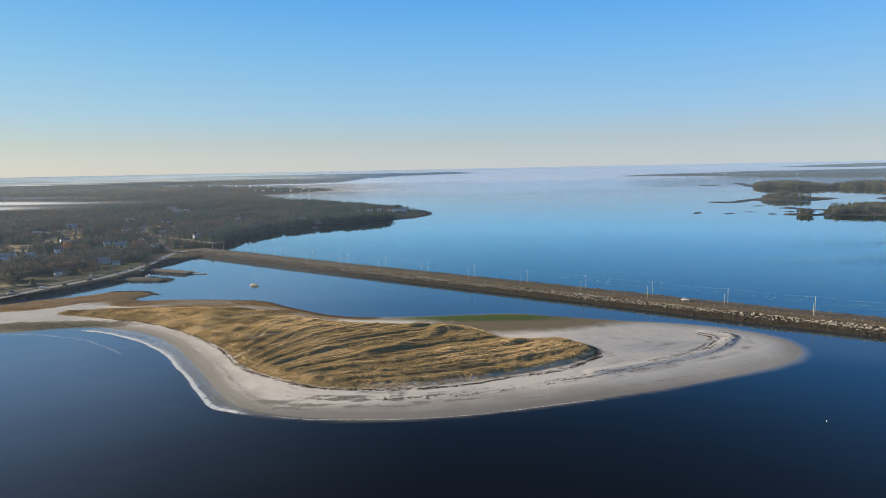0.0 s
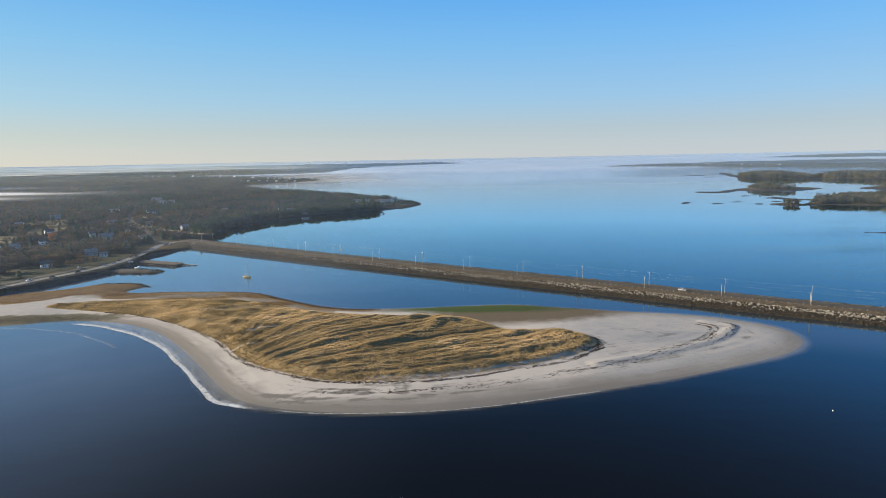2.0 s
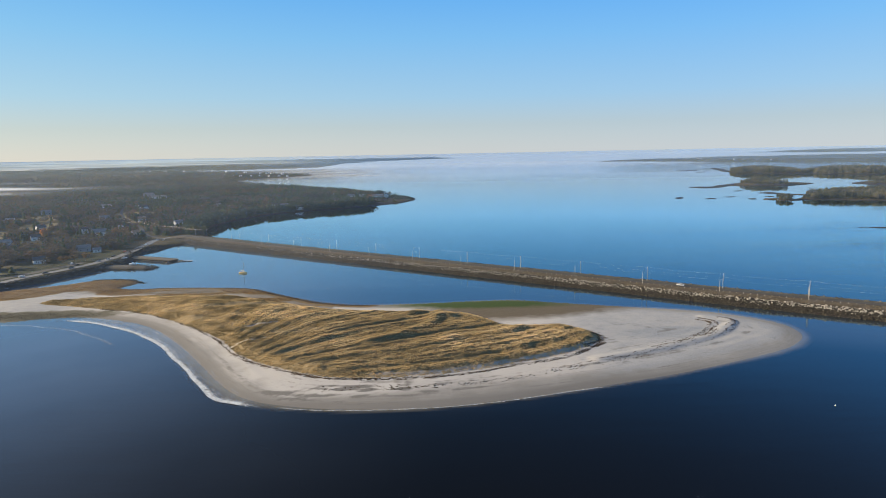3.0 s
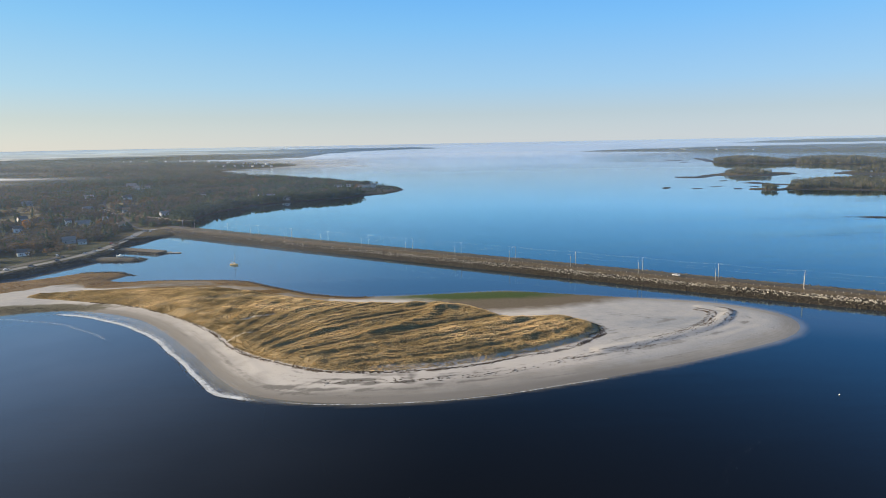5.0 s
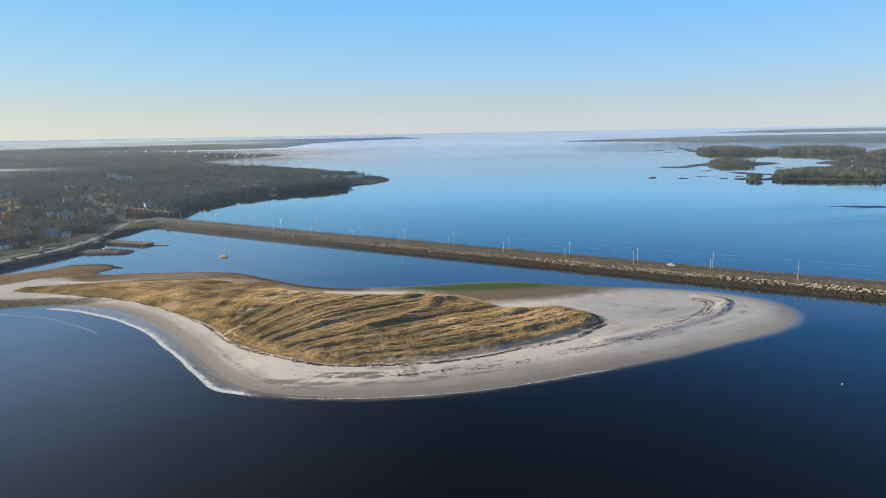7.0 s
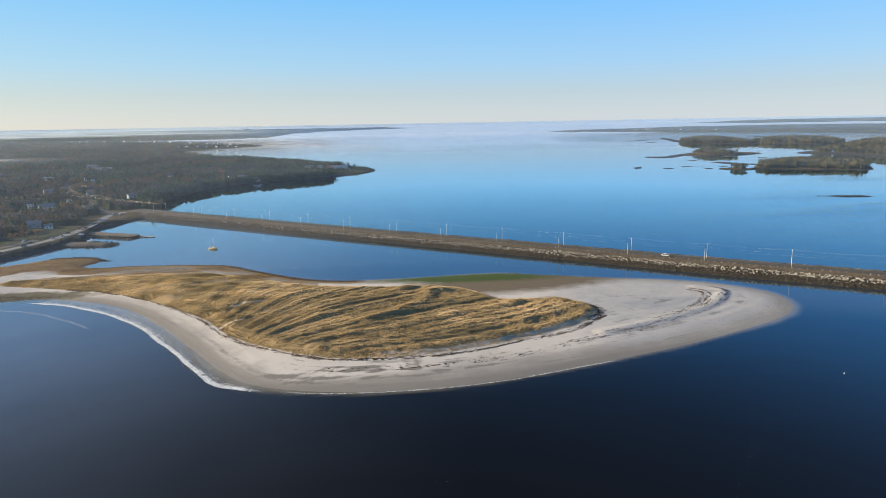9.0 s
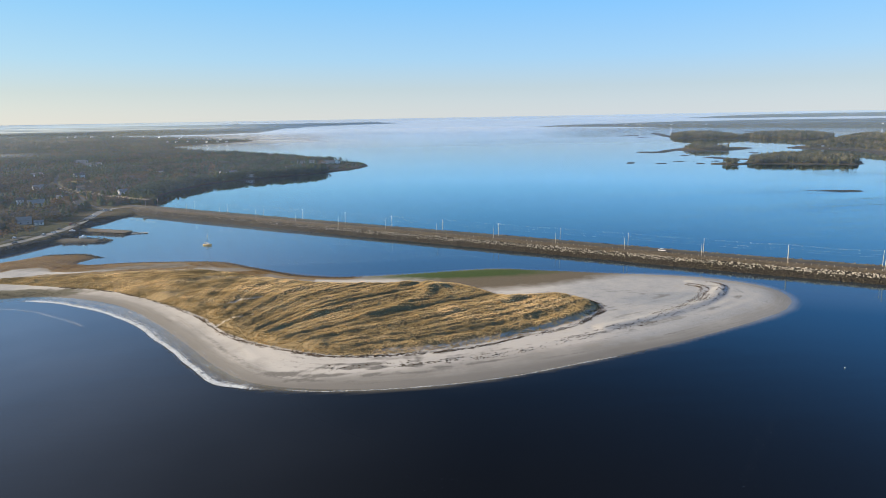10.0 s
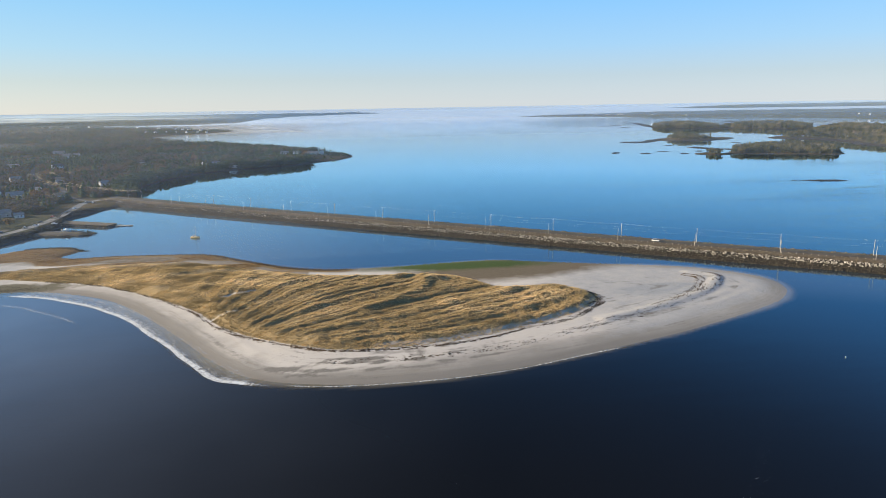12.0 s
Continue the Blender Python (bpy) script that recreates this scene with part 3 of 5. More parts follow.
ripple *= 1 - 0.85 * step(380, 520, q[:, 0]) * step(950, 1100, q[:, 1]) * step(2900, 2500, q[:, 1])
q = q * np.minimum(1, 4895 / np.maximum(np.hypot(*q.T), 1))[:, None]
water = mesh_object("water", np.column_stack((q, np.zeros(len(q)))), faces, WATER, attrs={"deep": deep, "silt_and_sheen": silt_and_sheen, "ripple": ripple}, shade=True)
water.visible_shadow = False
tagged(water, "calm dark blue sea, lightly rippled, mirroring the sky", "sea", kind="structure")

# ---- sand spit with its dune ----
LANDWARD = smooth([(-185, 270), (-150, 335), (-132, 366), (-115, 392), (-97, 410), (-78, 430)], 3, False)
FORESHORE = smooth([(-140, 299), (-100, 297), (-62, 298), (-37, 302), (-11, 311), (17, 321), (46, 342)], 3, False)
CRESTS = [(smooth([(-80, 341), (-69, 348), (-60, 359), (-50, 371), (-44, 391), (-43, 409)], 4, False), 1.5, 4.2),
          (smooth([(-108, 353), (-93, 366), (-78, 378), (-63, 392), (-57, 404), (-50, 411)], 4, False), 1.0, 4.5),
          (smooth([(-37, 372), (-36, 388), (-38, 406)], 4, False), 0.7, 3.5)]


SCARS = [smooth(line, 3, False) for line in ([(-157, 380), (-148, 386), (-136, 391)], [(-152, 354), (-145, 358), (-136, 361)])]


def scar(q):
    """Bare sandy hollows and paths in the dune, 1 along their middle."""
    away_ = np.min([nearest(q, line, False) for line in SCARS], 0)
    return step(2.0, 0.4, away_ + 1.6 * fbm(q, 4, 2, 65))


def ridge_fan(q):
    """From 0 at the front edge of the dune to 1 at its landward trend."""
    a, b = nearest(q, FORESHORE, False), nearest(q, LANDWARD, False)
    return a / (a + b + 1e-6)


def spit_height(q):
    s, d = sdf(q, SPIT), sdf(q, DUNE)
    z = np.where(s < 0, np.maximum(0.07 * s, -3.0), 1.9 * (1 - np.exp(-np.maximum(s, 0) / 13)))
    # the bay beach climbs evenly to the dune
    bayside = step(-50, -110, q[:, 0]) * step(475, 440, q[:, 1])
    z = np.where(s > 0, z + bayside * (2.3 * np.clip(s / 40, 0, 1) ** 0.9 - z), z)
    z += 0.12 * fbm(q, 22, 3, 1) * step(2, 14, s)
    # low swash ridges that follow the shoreline
    z += 0.07 * np.sin(0.85 * s + 2.2 * fbm(q, 40, 3, 18)) * np.clip(0.5 + 1.2 * fbm(q, 35, 2, 19), 0, 1) * step(9, 18, s) * step(0, -3, d)
    # storm berm that runs to the point, and the hollow behind it
    berm = nearest(q, smooth([(30, 316), (62, 328), (96, 346), (114, 362), (122, 376), (112, 386)], 5, False), False)
    z += 0.75 * np.exp(-(berm / 3.6) ** 2) * step(-2, 6, s)
    z += 0.09 * np.sin(0.95 * berm + 1.5 * fbm(q, 25, 2, 27)) * np.exp(-berm / 14) * step(-1, -5, d) * step(6, 14, s)
    z -= 0.55 * np.exp(-(((q[:, 0] - 80) / 30) ** 2 + ((q[:, 1] - 357) / 15) ** 2))
    up = step(-1.0, 5.5, d)
    z += up * (1.9 + 1.7 * step(4, 45, d) + 0.6 * fbm(q, 7, 3, 2))
    # old beach ridges: a fan between the landward trend and the front edge, steep towards the beach
    u = ridge_fan(q) + 0.012 * fbm(q, 28, 3, 5)
    grown = step(1.5, 8, d) * (0.85 + 0.15 * step(-150, -95, q[:, 0]))
    for period, high, bend, sd in ((0.148, 0.43, 0.75, 3), (0.061, 0.30, 0.5, 6), (0.027, 0.18, 0.3, 9)):
        th = 2 * math.pi * u / period + 0.9 * fbm(q, 40, 2, sd)
        z += grown * high * np.sin(th + bend * np.sin(th)) * np.clip(0.85 + 0.45 * fbm(q, 40, 2, sd + 1), 0.2, 1.3)
    z -= step(0, 4, d) * 0.25 * scar(q)
    for crest, high, wide in CRESTS:
        z += step(1, 9, d) * high * np.exp(-(nearest(q, crest, False) / wide) ** 2)
    z += step(2, 9, d) * (0.3 + 0.5 * step(-110, -160, q[:, 0])) * fbm(q * (0.75, 1.4), 12, 3, 14)
    # hummocks of single clumps, roughest near the tip and the front
    z += step(0, 4, d) * (0.12 + 0.55 * step(0.40, 0.2, u)) * fbm(q * (0.8, 1.2), 3.6, 2, 15)
    return z, s, d


q, faces = grid(axis((-640, -460, 6), (-460, 190, 1.15)), axis((235, 250, 5), (250, 575, 1.15)))
z, s, d = spit_height(q)


def blob(x, y, rx, ry, turn=0):
    a = radians(turn)
    u, v = q[:, 0] - x, q[:, 1] - y
    return np.clip(1.6 - 1.2 * np.hypot((u * math.cos(a) + v * math.sin(a)) / rx, (v * math.cos(a) - u * math.sin(a)) / ry), 0, 1)


marsh = step(-3, 4, sdf(q, MARSH))
back_edge = nearest(q, smooth([(-270, 514), (-198, 510), (-176, 502), (-138, 468), (-119, 453), (-90, 443)], 4, False), False)
zw = z - 0.42 * step(-110, -90, q[:, 0]) * step(60, 20, q[:, 0]) + 0.95 * step(-50, -110, q[:, 0]) * step(3, 11, s)
marks = {
    "wet": (0.62 * step(1.3, 0.65, zw + 0.15 * fbm(q, 25, 3, 8)) + 0.38 * step(0.45, 0.05, zw)) * (1 - 0.5 * step(50, 105, q[:, 0])),
    "reach": s / 50,
    # bluish-grey sand in the hollow, on the right flat and far left
    "grey_sand": np.maximum(0.9 * blob(80, 357, 38, 17, 4), np.maximum(0.62 * step(5, 45, q[:, 0]), 0.6 * step(-270, -300, q[:, 0])) * step(4, 12, s)),
    "mud": np.maximum(np.maximum(1.4 * blob(14, 419, 66, 26, 8), 0.9 * blob(-235, 498, 95, 15, -10)), np.maximum(1.1 * step(12, 5, back_edge), 0.72 * step(38, 18, back_edge) * step(-275, -255, q[:, 0]) * (q[:, 0] < -110))),
    "weed": 1.15 * blob(-14, 434, 58, 14, -3),
    "cobble": blob(-305, 435, 58, 13, 3) * 1.5,
    "marsh": np.maximum(np.maximum(marsh, 1.1 * step(10, 4, back_edge)), 0.85 * step(-0.05, 0.2, fbm(q * (0.45, 1.5), 16, 3, 55)) * step(38, 26, back_edge) * (q[:, 0] < -110) * (d < 0)),
    "soil": np.maximum(step(0.5, 4, d), step(-40, -90, q[:, 0]) * step(-2.6, -0.6, d)) * 0.95 * (1 - 0.55 * scar(q)),
    "mottle": 0.5 * np.clip(2.4 * fbm(np.column_stack((0.05 * q[:, 0], s)), 1.9, 3, 66), 0, 1) * step(1, 5, s) * step(-0.5, -3, d) * (q[:, 1] < 380) + 0.85 * blob(-88, 284, 50, 9, 1) * np.clip(0.45 + 1.6 * fbm(q * (0.35, 1.3), 3.0, 3, 17), 0, 1.2),
    "peat": 1.1 * step(6.5, 3.0, s + 1.2 * fbm(q, 12, 2, 57)) * step(434, 442, q[:, 1]) * step(-75, -95, q[:, 0]) * step(-300, -285, q[:, 0]) * (s > -2),
    "wrack": 0.34 * step(4.0, 0.5, np.abs(d + 2.5)) * step(-240, -150, q[:, 0]),
}
spit = sheet("beach", q, z, faces, SAND, s > -42, marks)
tagged(spit, "pale grey sand spit with wet edges, tidal mud and a grassy dune", "beach", kind="structure")


def on_spit(p):
    return np.column_stack((p, spit_height(p)[0]))


def sow(n, box_, ok):
    """n random places in a box (x0, x1, y0, y1), thinned by ok(q), a chance from 0 to 1."""
    x0, x1, y0, y1 = box_
    p = np.column_stack((RNG.uniform(x0, x1, n), RNG.uniform(y0, y1, n)))
    return p[RNG.random(n) < ok(p)]


def plants(name, templates, places, size, spread, material, label, category, squash=1.0, tint=None):
    n = len(places)
    h = size * np.exp(np.clip(RNG.normal(0, spread, n), -2 * spread, 1.5 * spread))
    w = h * RNG.uniform(0.8, 1.25, n) * squash
    tint = RNG.random(n) if tint is None else tint
    v, f, t = scatter(templates, places, np.column_stack((w, w, h)), RNG.uniform(0, 6.28, n), tint)
    ob = mesh_object(name, far(v), f, material, attrs={"tint": t})
    return tagged(ob, label, category, kind="stuff")


def grass_ok(p):
    d = sdf(p, DUNE)
    bare = step(0.18, 0.34, fbm(p * (0.45, 1.6), 17, 3, 11)) * step(-70, -140, p[:, 0])
    left = step(-40, -90, p[:, 0])
    return (left * step(-2.4, -1.2, d) + (1 - left) * step(-2.6, 0.6, d)) * (1 - 0.9 * bare) * (1 - 0.7 * scar(p))


p = sow(210000, (-335, 45, 295, 482), grass_ok)
tint = np.clip(0.46 + 0.62 * fbm(p, 30, 3, 12) + 0.12 * np.sin(2 * math.pi * (ridge_fan(p) + 0.012 * fbm(p, 28, 3, 5)) / 0.148 + 0.9 * fbm(p, 40, 2, 3) - 0.4) + RNG.normal(0, 0.09, len(p)) + 0.10 - step(-95, -170, p[:, 0]) * (0.10 - 0.95 * fbm(p * (0.6, 1.5), 9, 3, 63)), 0, 1)
plants("dune_grass", TUSSOCKS, on_spit(p), 0.40, 0.30, DUNE_GRASS, "dense golden beach grass in tussocks over the dune", "grass", 1.7, tint)
p = sow(34000, (-460, -230, 462, 565), lambda p: step(0, 4, sdf(p, MARSH)) * step(-2, 3, sdf(p, SPIT)))
plants("marsh_grass", TUSSOCKS, on_spit(p), 0.34, 0.3, MARSH_GRASS, "rust-brown salt marsh grass behind the beach", "grass", 1.5)
p = sow(9000, (-290, -130, 455, 525), lambda p: step(0.05, 0.3, fbm(p * (0.45, 1.5), 16, 3, 55)) * (sdf(p, SPIT) > 3) * (sdf(p, DUNE) < -1))
plants("back_beach_grass", TUSSOCKS, on_spit(p), 0.45, 0.3, MARSH_GRASS, "sparse brown grass on the sand behind the dune", "grass", 1.5)
p = sow(24000, (-280, -80, 436, 525), lambda p: step(7.5, 3.5, nearest(p, SPIT)) * (sdf(p, SPIT) > 0.4))
plants("shore_grass", TUSSOCKS, on_spit(p), 0.26, 0.3, FRINGE_GRASS, "dark brown grass fringe along the inner shore", "grass", 1.5)

# seaweed left by the tide
LINES = [(smooth([(-264, 450), (-229, 434), (-198, 408.5), (-165, 371), (-148, 343), (-127, 321), (-106, 306.5), (-89, 300), (-61, 298.5), (-37, 301), (-10, 310), (17, 321.5), (34, 335), (42, 349)], 6, False), 0.75, 7000),
         (smooth([(-96, 290), (-60, 288), (-30, 291), (0, 301), (29, 311), (60, 324), (96, 343), (114, 360), (124, 374), (118, 384)], 6, False), 2.2, 2000),
         (smooth([(60, 330), (92, 347), (106, 362), (112, 374), (106, 382)], 6, False), 2.4, 1500),
         (smooth([(29, 335), (38, 341), (42, 350), (40, 359)], 6, False), 1.9, 2400)]
spots, heading = [], []
for line, wide, n in LINES:
    i = RNG.integers(0, len(line) - 1, n)
    t = RNG.random((n, 1))
    on = line[i] * (1 - t) + line[i + 1] * t
    d = line[i + 1] - line[i]
    d /= np.hypot(*d.T)[:, None]
    strand = RNG.choice([-1.0, -0.35, 0.0, 0.0, 0.55, 1.2], n)
    off = wide * strand + 1.1 * fbm(on + 90 * strand[:, None], 14, 2, 23) + RNG.normal(0, 0.40, n)
    keep = fbm(on + 70 * strand[:, None], 9, 3, 20) + RNG.normal(0, 0.2, n) > 0.06
    spots.append((on + np.column_stack((-d[:, 1], d[:, 0])) * off[:, None])[keep])
    heading.append(np.arctan2(d[:, 1], d[:, 0])[keep])
spots, heading = np.vstack(spots), np.concatenate(heading)
n = len(spots)
v, f, t = scatter(BOULDERS, on_spit(spots) + (0, 0, 0.03), np.column_stack((RNG.uniform(0.25, 1.0, n), RNG.uniform(0.15, 0.4, n), RNG.uniform(0.1, 0.3, n))), heading + RNG.normal(0, 0.25, n), RNG.random(n))
tagged(mesh_object("seaweed_line", v, f, WRACK), "dark dry seaweed lying in ragged lines on the sand", "seaweed", kind="stuff")
spots = sow(6000, (-380, -255, 421, 452), lambda p: np.clip(1.5 - 1.3 * np.hypot((p[:, 0] + 305) / 50, (p[:, 1] - 437) / 9), 0, 1))
v, f, t = scatter(BOULDERS, on_spit(spots), RNG.uniform(0.15, 0.5, (len(spots), 3)), RNG.uniform(0, 6, len(spots)), RNG.random(len(spots)))
tagged(mesh_object("cobble_patch", v, f, WEED_ROCK), "weedy dark cobbles on the upper beach", "stones", kind="stuff")

spots = np.column_stack((RNG.uniform(-322, -266, 260), RNG.normal(0, 1.8, 260)))
spots[:, 1] += np.interp(spots[:, 0], [-325, -291, -276, -262], [560, 557, 543, 536])
v, f, t = scatter(BOULDERS, on_spit(spots), RNG.uniform(0.5, 1.5, (260, 3)), RNG.uniform(0, 6, 260), RNG.random(260))
tagged(mesh_object("marsh_rocks", v, f, WEED_ROCK), "dark ledge rocks at the tip of the marsh", "rocks", kind="stuff")

# surf in the bay: a breaking line and the lace behind it
def ribbon(line, widths, z, spread):
    """A strip along a line; widths: (seaward, landward)."""
    t = np.gradient(line, axis=0)
    t /= np.hypot(*t.T)[:, None]
    nrm = np.column_stack((-t[:, 1], t[:, 0]))
    cols = np.linspace(0, 1, 7)
    rows = [line + nrm * (widths[0] * (1 - c) - widths[1] * c)[:, None] if np.ndim(widths[0]) else line + nrm * (widths[0] * (1 - c) - widths[1] * c) for c in cols]
    v = np.stack(rows, 1).reshape(-1, 2)
    n, m = len(line), len(cols)
    i = (np.arange(n - 1)[:, None] * m + np.arange(m - 1)[None]).ravel()
    ends = np.minimum(1, np.minimum(np.arange(n), np.arange(n)[::-1]) / (0.12 * n))
    dens = np.tile(spread(cols), (n, 1)) * ends[:, None]
    return np.column_stack((v, np.full(len(v), z))), np.stack((i, i + 1, i + m + 1, i + m), -1), dens.ravel()


surf = smooth([(-284, 427), (-268, 425), (-250, 416.5), (-226, 400), (-197, 373), (-171, 336), (-147, 297.5), (-138, 286.5), (-126, 279.5), (-106, 271.5)], 12, False)
wob = np.column_stack((0.8 * fbm(surf, 14, 3, 25), 0.6 * fbm(surf, 14, 3, 26)))
v, f, dn = ribbon(surf + 1.6 * wob, (9.5, 3.0), 0.10, lambda c: np.interp(c, [0, 0.17, 0.34, 0.5, 0.67, 0.84, 1], [0.27, 0.37, 0.345, 0.36, 0.42, 0.46, 0.0]))
dn = dn * np.repeat(np.interp(surf[:, 0], [-285, -215, -150], [1.05, 1.1, 0.95]), 7)
tagged(mesh_object("surf", v, f, FOAM, attrs={"dense": dn}), "low white breaking wave and lacy foam along the bay beach", "foam", kind="stuff")
v, f, dn = ribbon(surf + wob, (1.6 + 1.2 * fbm(surf, 30, 2, 33), 2.4 + 1.0 * fbm(surf, 22, 2, 34)), 0.13, lambda c: np.interp(c, [0, 0.25, 0.6, 0.9, 1], [0.15, 0.5, 0.62, 0.55, 0.0]))
tagged(mesh_object("breaker_line", v, f, FOAM, attrs={"dense": dn}), "bright crest of the breaking wave", "foam", kind="stuff")
v, f, dn = ribbon(surf + 3.0 * wob, (9.6, -8.6), 0.16, lambda c: np.interp(c, [0, 0.4, 1], [0.0, 0.50, 0.2]))
tagged(mesh_object("swash_edge", v, f, FOAM, attrs={"dense": dn}), "thin foam rim where the wash runs up the sand", "foam", kind="stuff")
line = smooth([(-122, 278.5), (-98, 270.5), (-60, 268), (-26, 271.5), (10, 281), (38, 288)], 10, False)
v, f, dn = ribbon(line, (1.1, 0.8), 0.08, lambda c: np.interp(c, [0, 0.3, 0.7, 1], [0, 0.46, 0.46, 0]))
tagged(mesh_object("swash", v, f, FOAM, attrs={"dense": dn}), "thin foam edge where the sea meets the sand", "foam", kind="stuff")

line = smooth([(-330, 415), (-300, 418), (-279, 412), (-255, 400.5), (-228, 379), (-211, 362)], 10, False)
v, f, dn = ribbon(line + 1.2 * np.column_stack((fbm(line, 16, 2, 67), fbm(line, 16, 2, 68))), (1.8, 6.0), 0.10, lambda c: np.interp(c, [0, 0.25, 0.5, 1], [0, 0.50, 0.26, 0]))
tagged(mesh_object("swell_line", v, f, FOAM, attrs={"dense": dn}), "thin pale line of a swell about to break", "foam", kind="stuff")

# ---- mainland ----
ROAD = smooth([(-640, 325), (-520, 408), (-438, 470), (-396, 512), (-383, 541), (-376, 564), (-364, 590), (-354, 619), (-349, 652), (-349, 688), (-354, 738), (-359, 785), (-345, 812)], 6, False)
LANE = smooth([(-356, 790), (-400, 850), (-440, 930), (-520, 1060), (-600, 1250), (-640, 1500)], 6, False)
CENTRE = smooth([(-345, 812), (-250, 736), (-143, 653), (-32, 569), (60, 500), (150, 431), (216, 384), (300, 326), (420, 248), (620, 122), (900, -40)], 8, False)


def land_height(q):
    s = sdf(q, MAINLAND)
    z = np.where(s < 0, np.maximum(0.15 * s, -3), 3.6 * (1 - np.exp(-np.maximum(s, 0) / 9)))
    z += step(25, 500, s) * (5.0 + 6.0 * fbm(q, 420, 4, 31))
    z *= 1 - 0.62 * step(-165, -110, q[:, 0]) * (q[:, 1] > 1230) * (q[:, 1] < 1540) * (s > 0)
    r = nearest(q, ROAD, False)
    z = z + (3.9 - z) * step(30, 9, r) * (s > -3)
    return z, s, r


HOUSE_SPOTS = [
    # x, y, turn, length, depth, wall height, wall, roof
    (-509, 804, 40, 11, 8, 4.5, "white", "dark"), (-484, 868, 42, 9, 7, 6.0, "white", "dark"), (-452, 840, 30, 20, 11, 5.0, "white", "grey"), (-403, 706, 25, 15, 9, 4.0, "blue", "grey"),
    (-386, 698, 20, 9, 5, 3.0, "white", "grey"), (-408, 634, 35, 12, 8, 3.5, "white", "dark"), (-661, 1005, 10, 14, 9, 4.0, "white", "grey"), (-676, 1126, 25, 18, 9, 4.0, "blue", "grey"),
    (-625, 1227, 5, 20, 11, 4.0, "white", "grey"), (-535, 1030, 40, 16, 10, 4.5, "blue", "grey"), (-550, 1208, 40, 18, 10, 5.5, "white", "dark"), (-388, 934, 42, 13, 9, 6.0, "blue", "grey"),
    (-401, 827, 60, 14, 9, 4.5, "grey", "rust"), (-455, 906, 0, 7, 5, 4.0, "white", "grey"), (-540, 752, 12, 26, 10, 4.0, "white", "grey"), (-518, 764, 12, 12, 8, 4.0, "blue", "grey"),
    (-632, 1482, 4, 46, 12, 4.0, "white", "grey"), (-671, 1531, 8, 26, 14, 6.0, "blue", "grey"), (-315, 1215, 42, 12, 8, 5.5, "white", "dark"), (-300, 1228, 15, 16, 8, 4.0, "white", "grey"),
    (-297, 1190, 38, 13, 9, 6.0, "white", "grey"), (-264, 1180, 20, 18, 9, 4.5, "white", "grey"), (-207, 1268, 40, 14, 9, 6.5, "white", "dark"), (-198, 1445, 8, 20, 10, 3.4, "white", "grey"),
    (-174, 1450, 5, 17, 10, 3.8, "white", "grey"), (-143, 1446, 4, 36, 10, 3.4, "white", "grey"), (-122, 1452, 80, 12, 10, 6.5, "white", "dark"), (-470, 1010, 25, 13, 9, 4.5, "grey", "rust"),
    (-560, 905, 50, 13, 9, 4.5, "white", "dark"), (-437, 1272, 20, 14, 9, 5.0, "grey", "dark"), (-350, 1120, 70, 12, 8, 5.0, "blue", "dark"), (-720, 900, 15, 16, 9, 4.0, "white", "grey")]
HOUSE_XY = np.array([(h[0], h[1]) for h in HOUSE_SPOTS], float)


YARDS = HOUSE_XY + 9.0 * (MID[:2] - HOUSE_XY) / np.hypot(*(MID[:2] - HOUSE_XY).T)[:, None]


def meadow(p):
    """Pale pasture in a few clearings."""
    m = np.zeros(len(p))
    for x, y, rx, ry in ((-572, 955, 55, 52), (-600, 845, 48, 44), (-428, 574, 22, 12), (-650, 1060, 45, 50), (-530, 1110, 40, 55)):
        m = np.maximum(m, step(1.15, 0.85, np.hypot((p[:, 0] - x) / rx, (p[:, 1] - y) / ry) + 0.25 * fbm(p, 20, 2, 43)))
    return m


def field_mask(p, r):
    f = step(0.36, 0.5, fbm(p, 170, 3, 41)) * step(1700, 1200, p[:, 1])
    f = np.maximum(f, step(70, 40, r) * step(740, 690, p[:, 1]))
    near_house = np.min(np.hypot(p[:, None, 0] - YARDS[None, :, 0], p[:, None, 1] - YARDS[None, :, 1]), 1)
    f = np.maximum(f, meadow(p))
    return np.maximum(f, step(24, 10, near_house)), near_house


xs = axis((-5200, -1600, 60), (-1600, -700, 14), (-700, -40, 6))
ys = axis((-200, 400, 40), (400, 1400, 7), (1400, 2600, 14), (2600, 5300, 50))
q, faces = grid(xs, ys)
z, s, r = land_height(q)
fm, _ = field_mask(q, r)
land = sheet("ground", q, z, faces, LAND, s > -25, {"meadow": meadow(q), "field": fm, "shore": np.maximum(step(5, 1, s), step(-150, -125, q[:, 0]) * (q[:, 1] > 1230) * (q[:, 1] < 1540))})
tagged(land, "low wooded coast with autumn clearings, lawns and rocky shore", "land", kind="structure")


def on_land(p):
    return np.column_stack((p, land_height(p)[0]))


def at_land(x, y):
    return float(land_height(np.array([[x, y]], float))[0][0])


def strip(name, line, left, right, z, material, label, category, parent=None):
    """A flat band along a line, from left to right of it; z: a height or a function of places."""
    t = np.gradient(line, axis=0)
    t /= np.hypot(*t.T)[:, None]
    nrm = np.column_stack((-t[:, 1], t[:, 0]))
    cols = np.linspace(left, right, 4)
    v = np.stack([line + c * nrm for c in cols], 1).reshape(-1, 2)
    zz = z(v) if callable(z) else np.full(len(v), z)
    i = (np.arange(len(line) - 1)[:, None] * 4 + np.arange(3)[None]).ravel()
    ob = mesh_object(name, np.column_stack((v, zz)), np.stack((i, i + 1, i + 5, i + 4), -1), material, parent, shade=True)
    return tagged(ob, label, category, kind="structure")


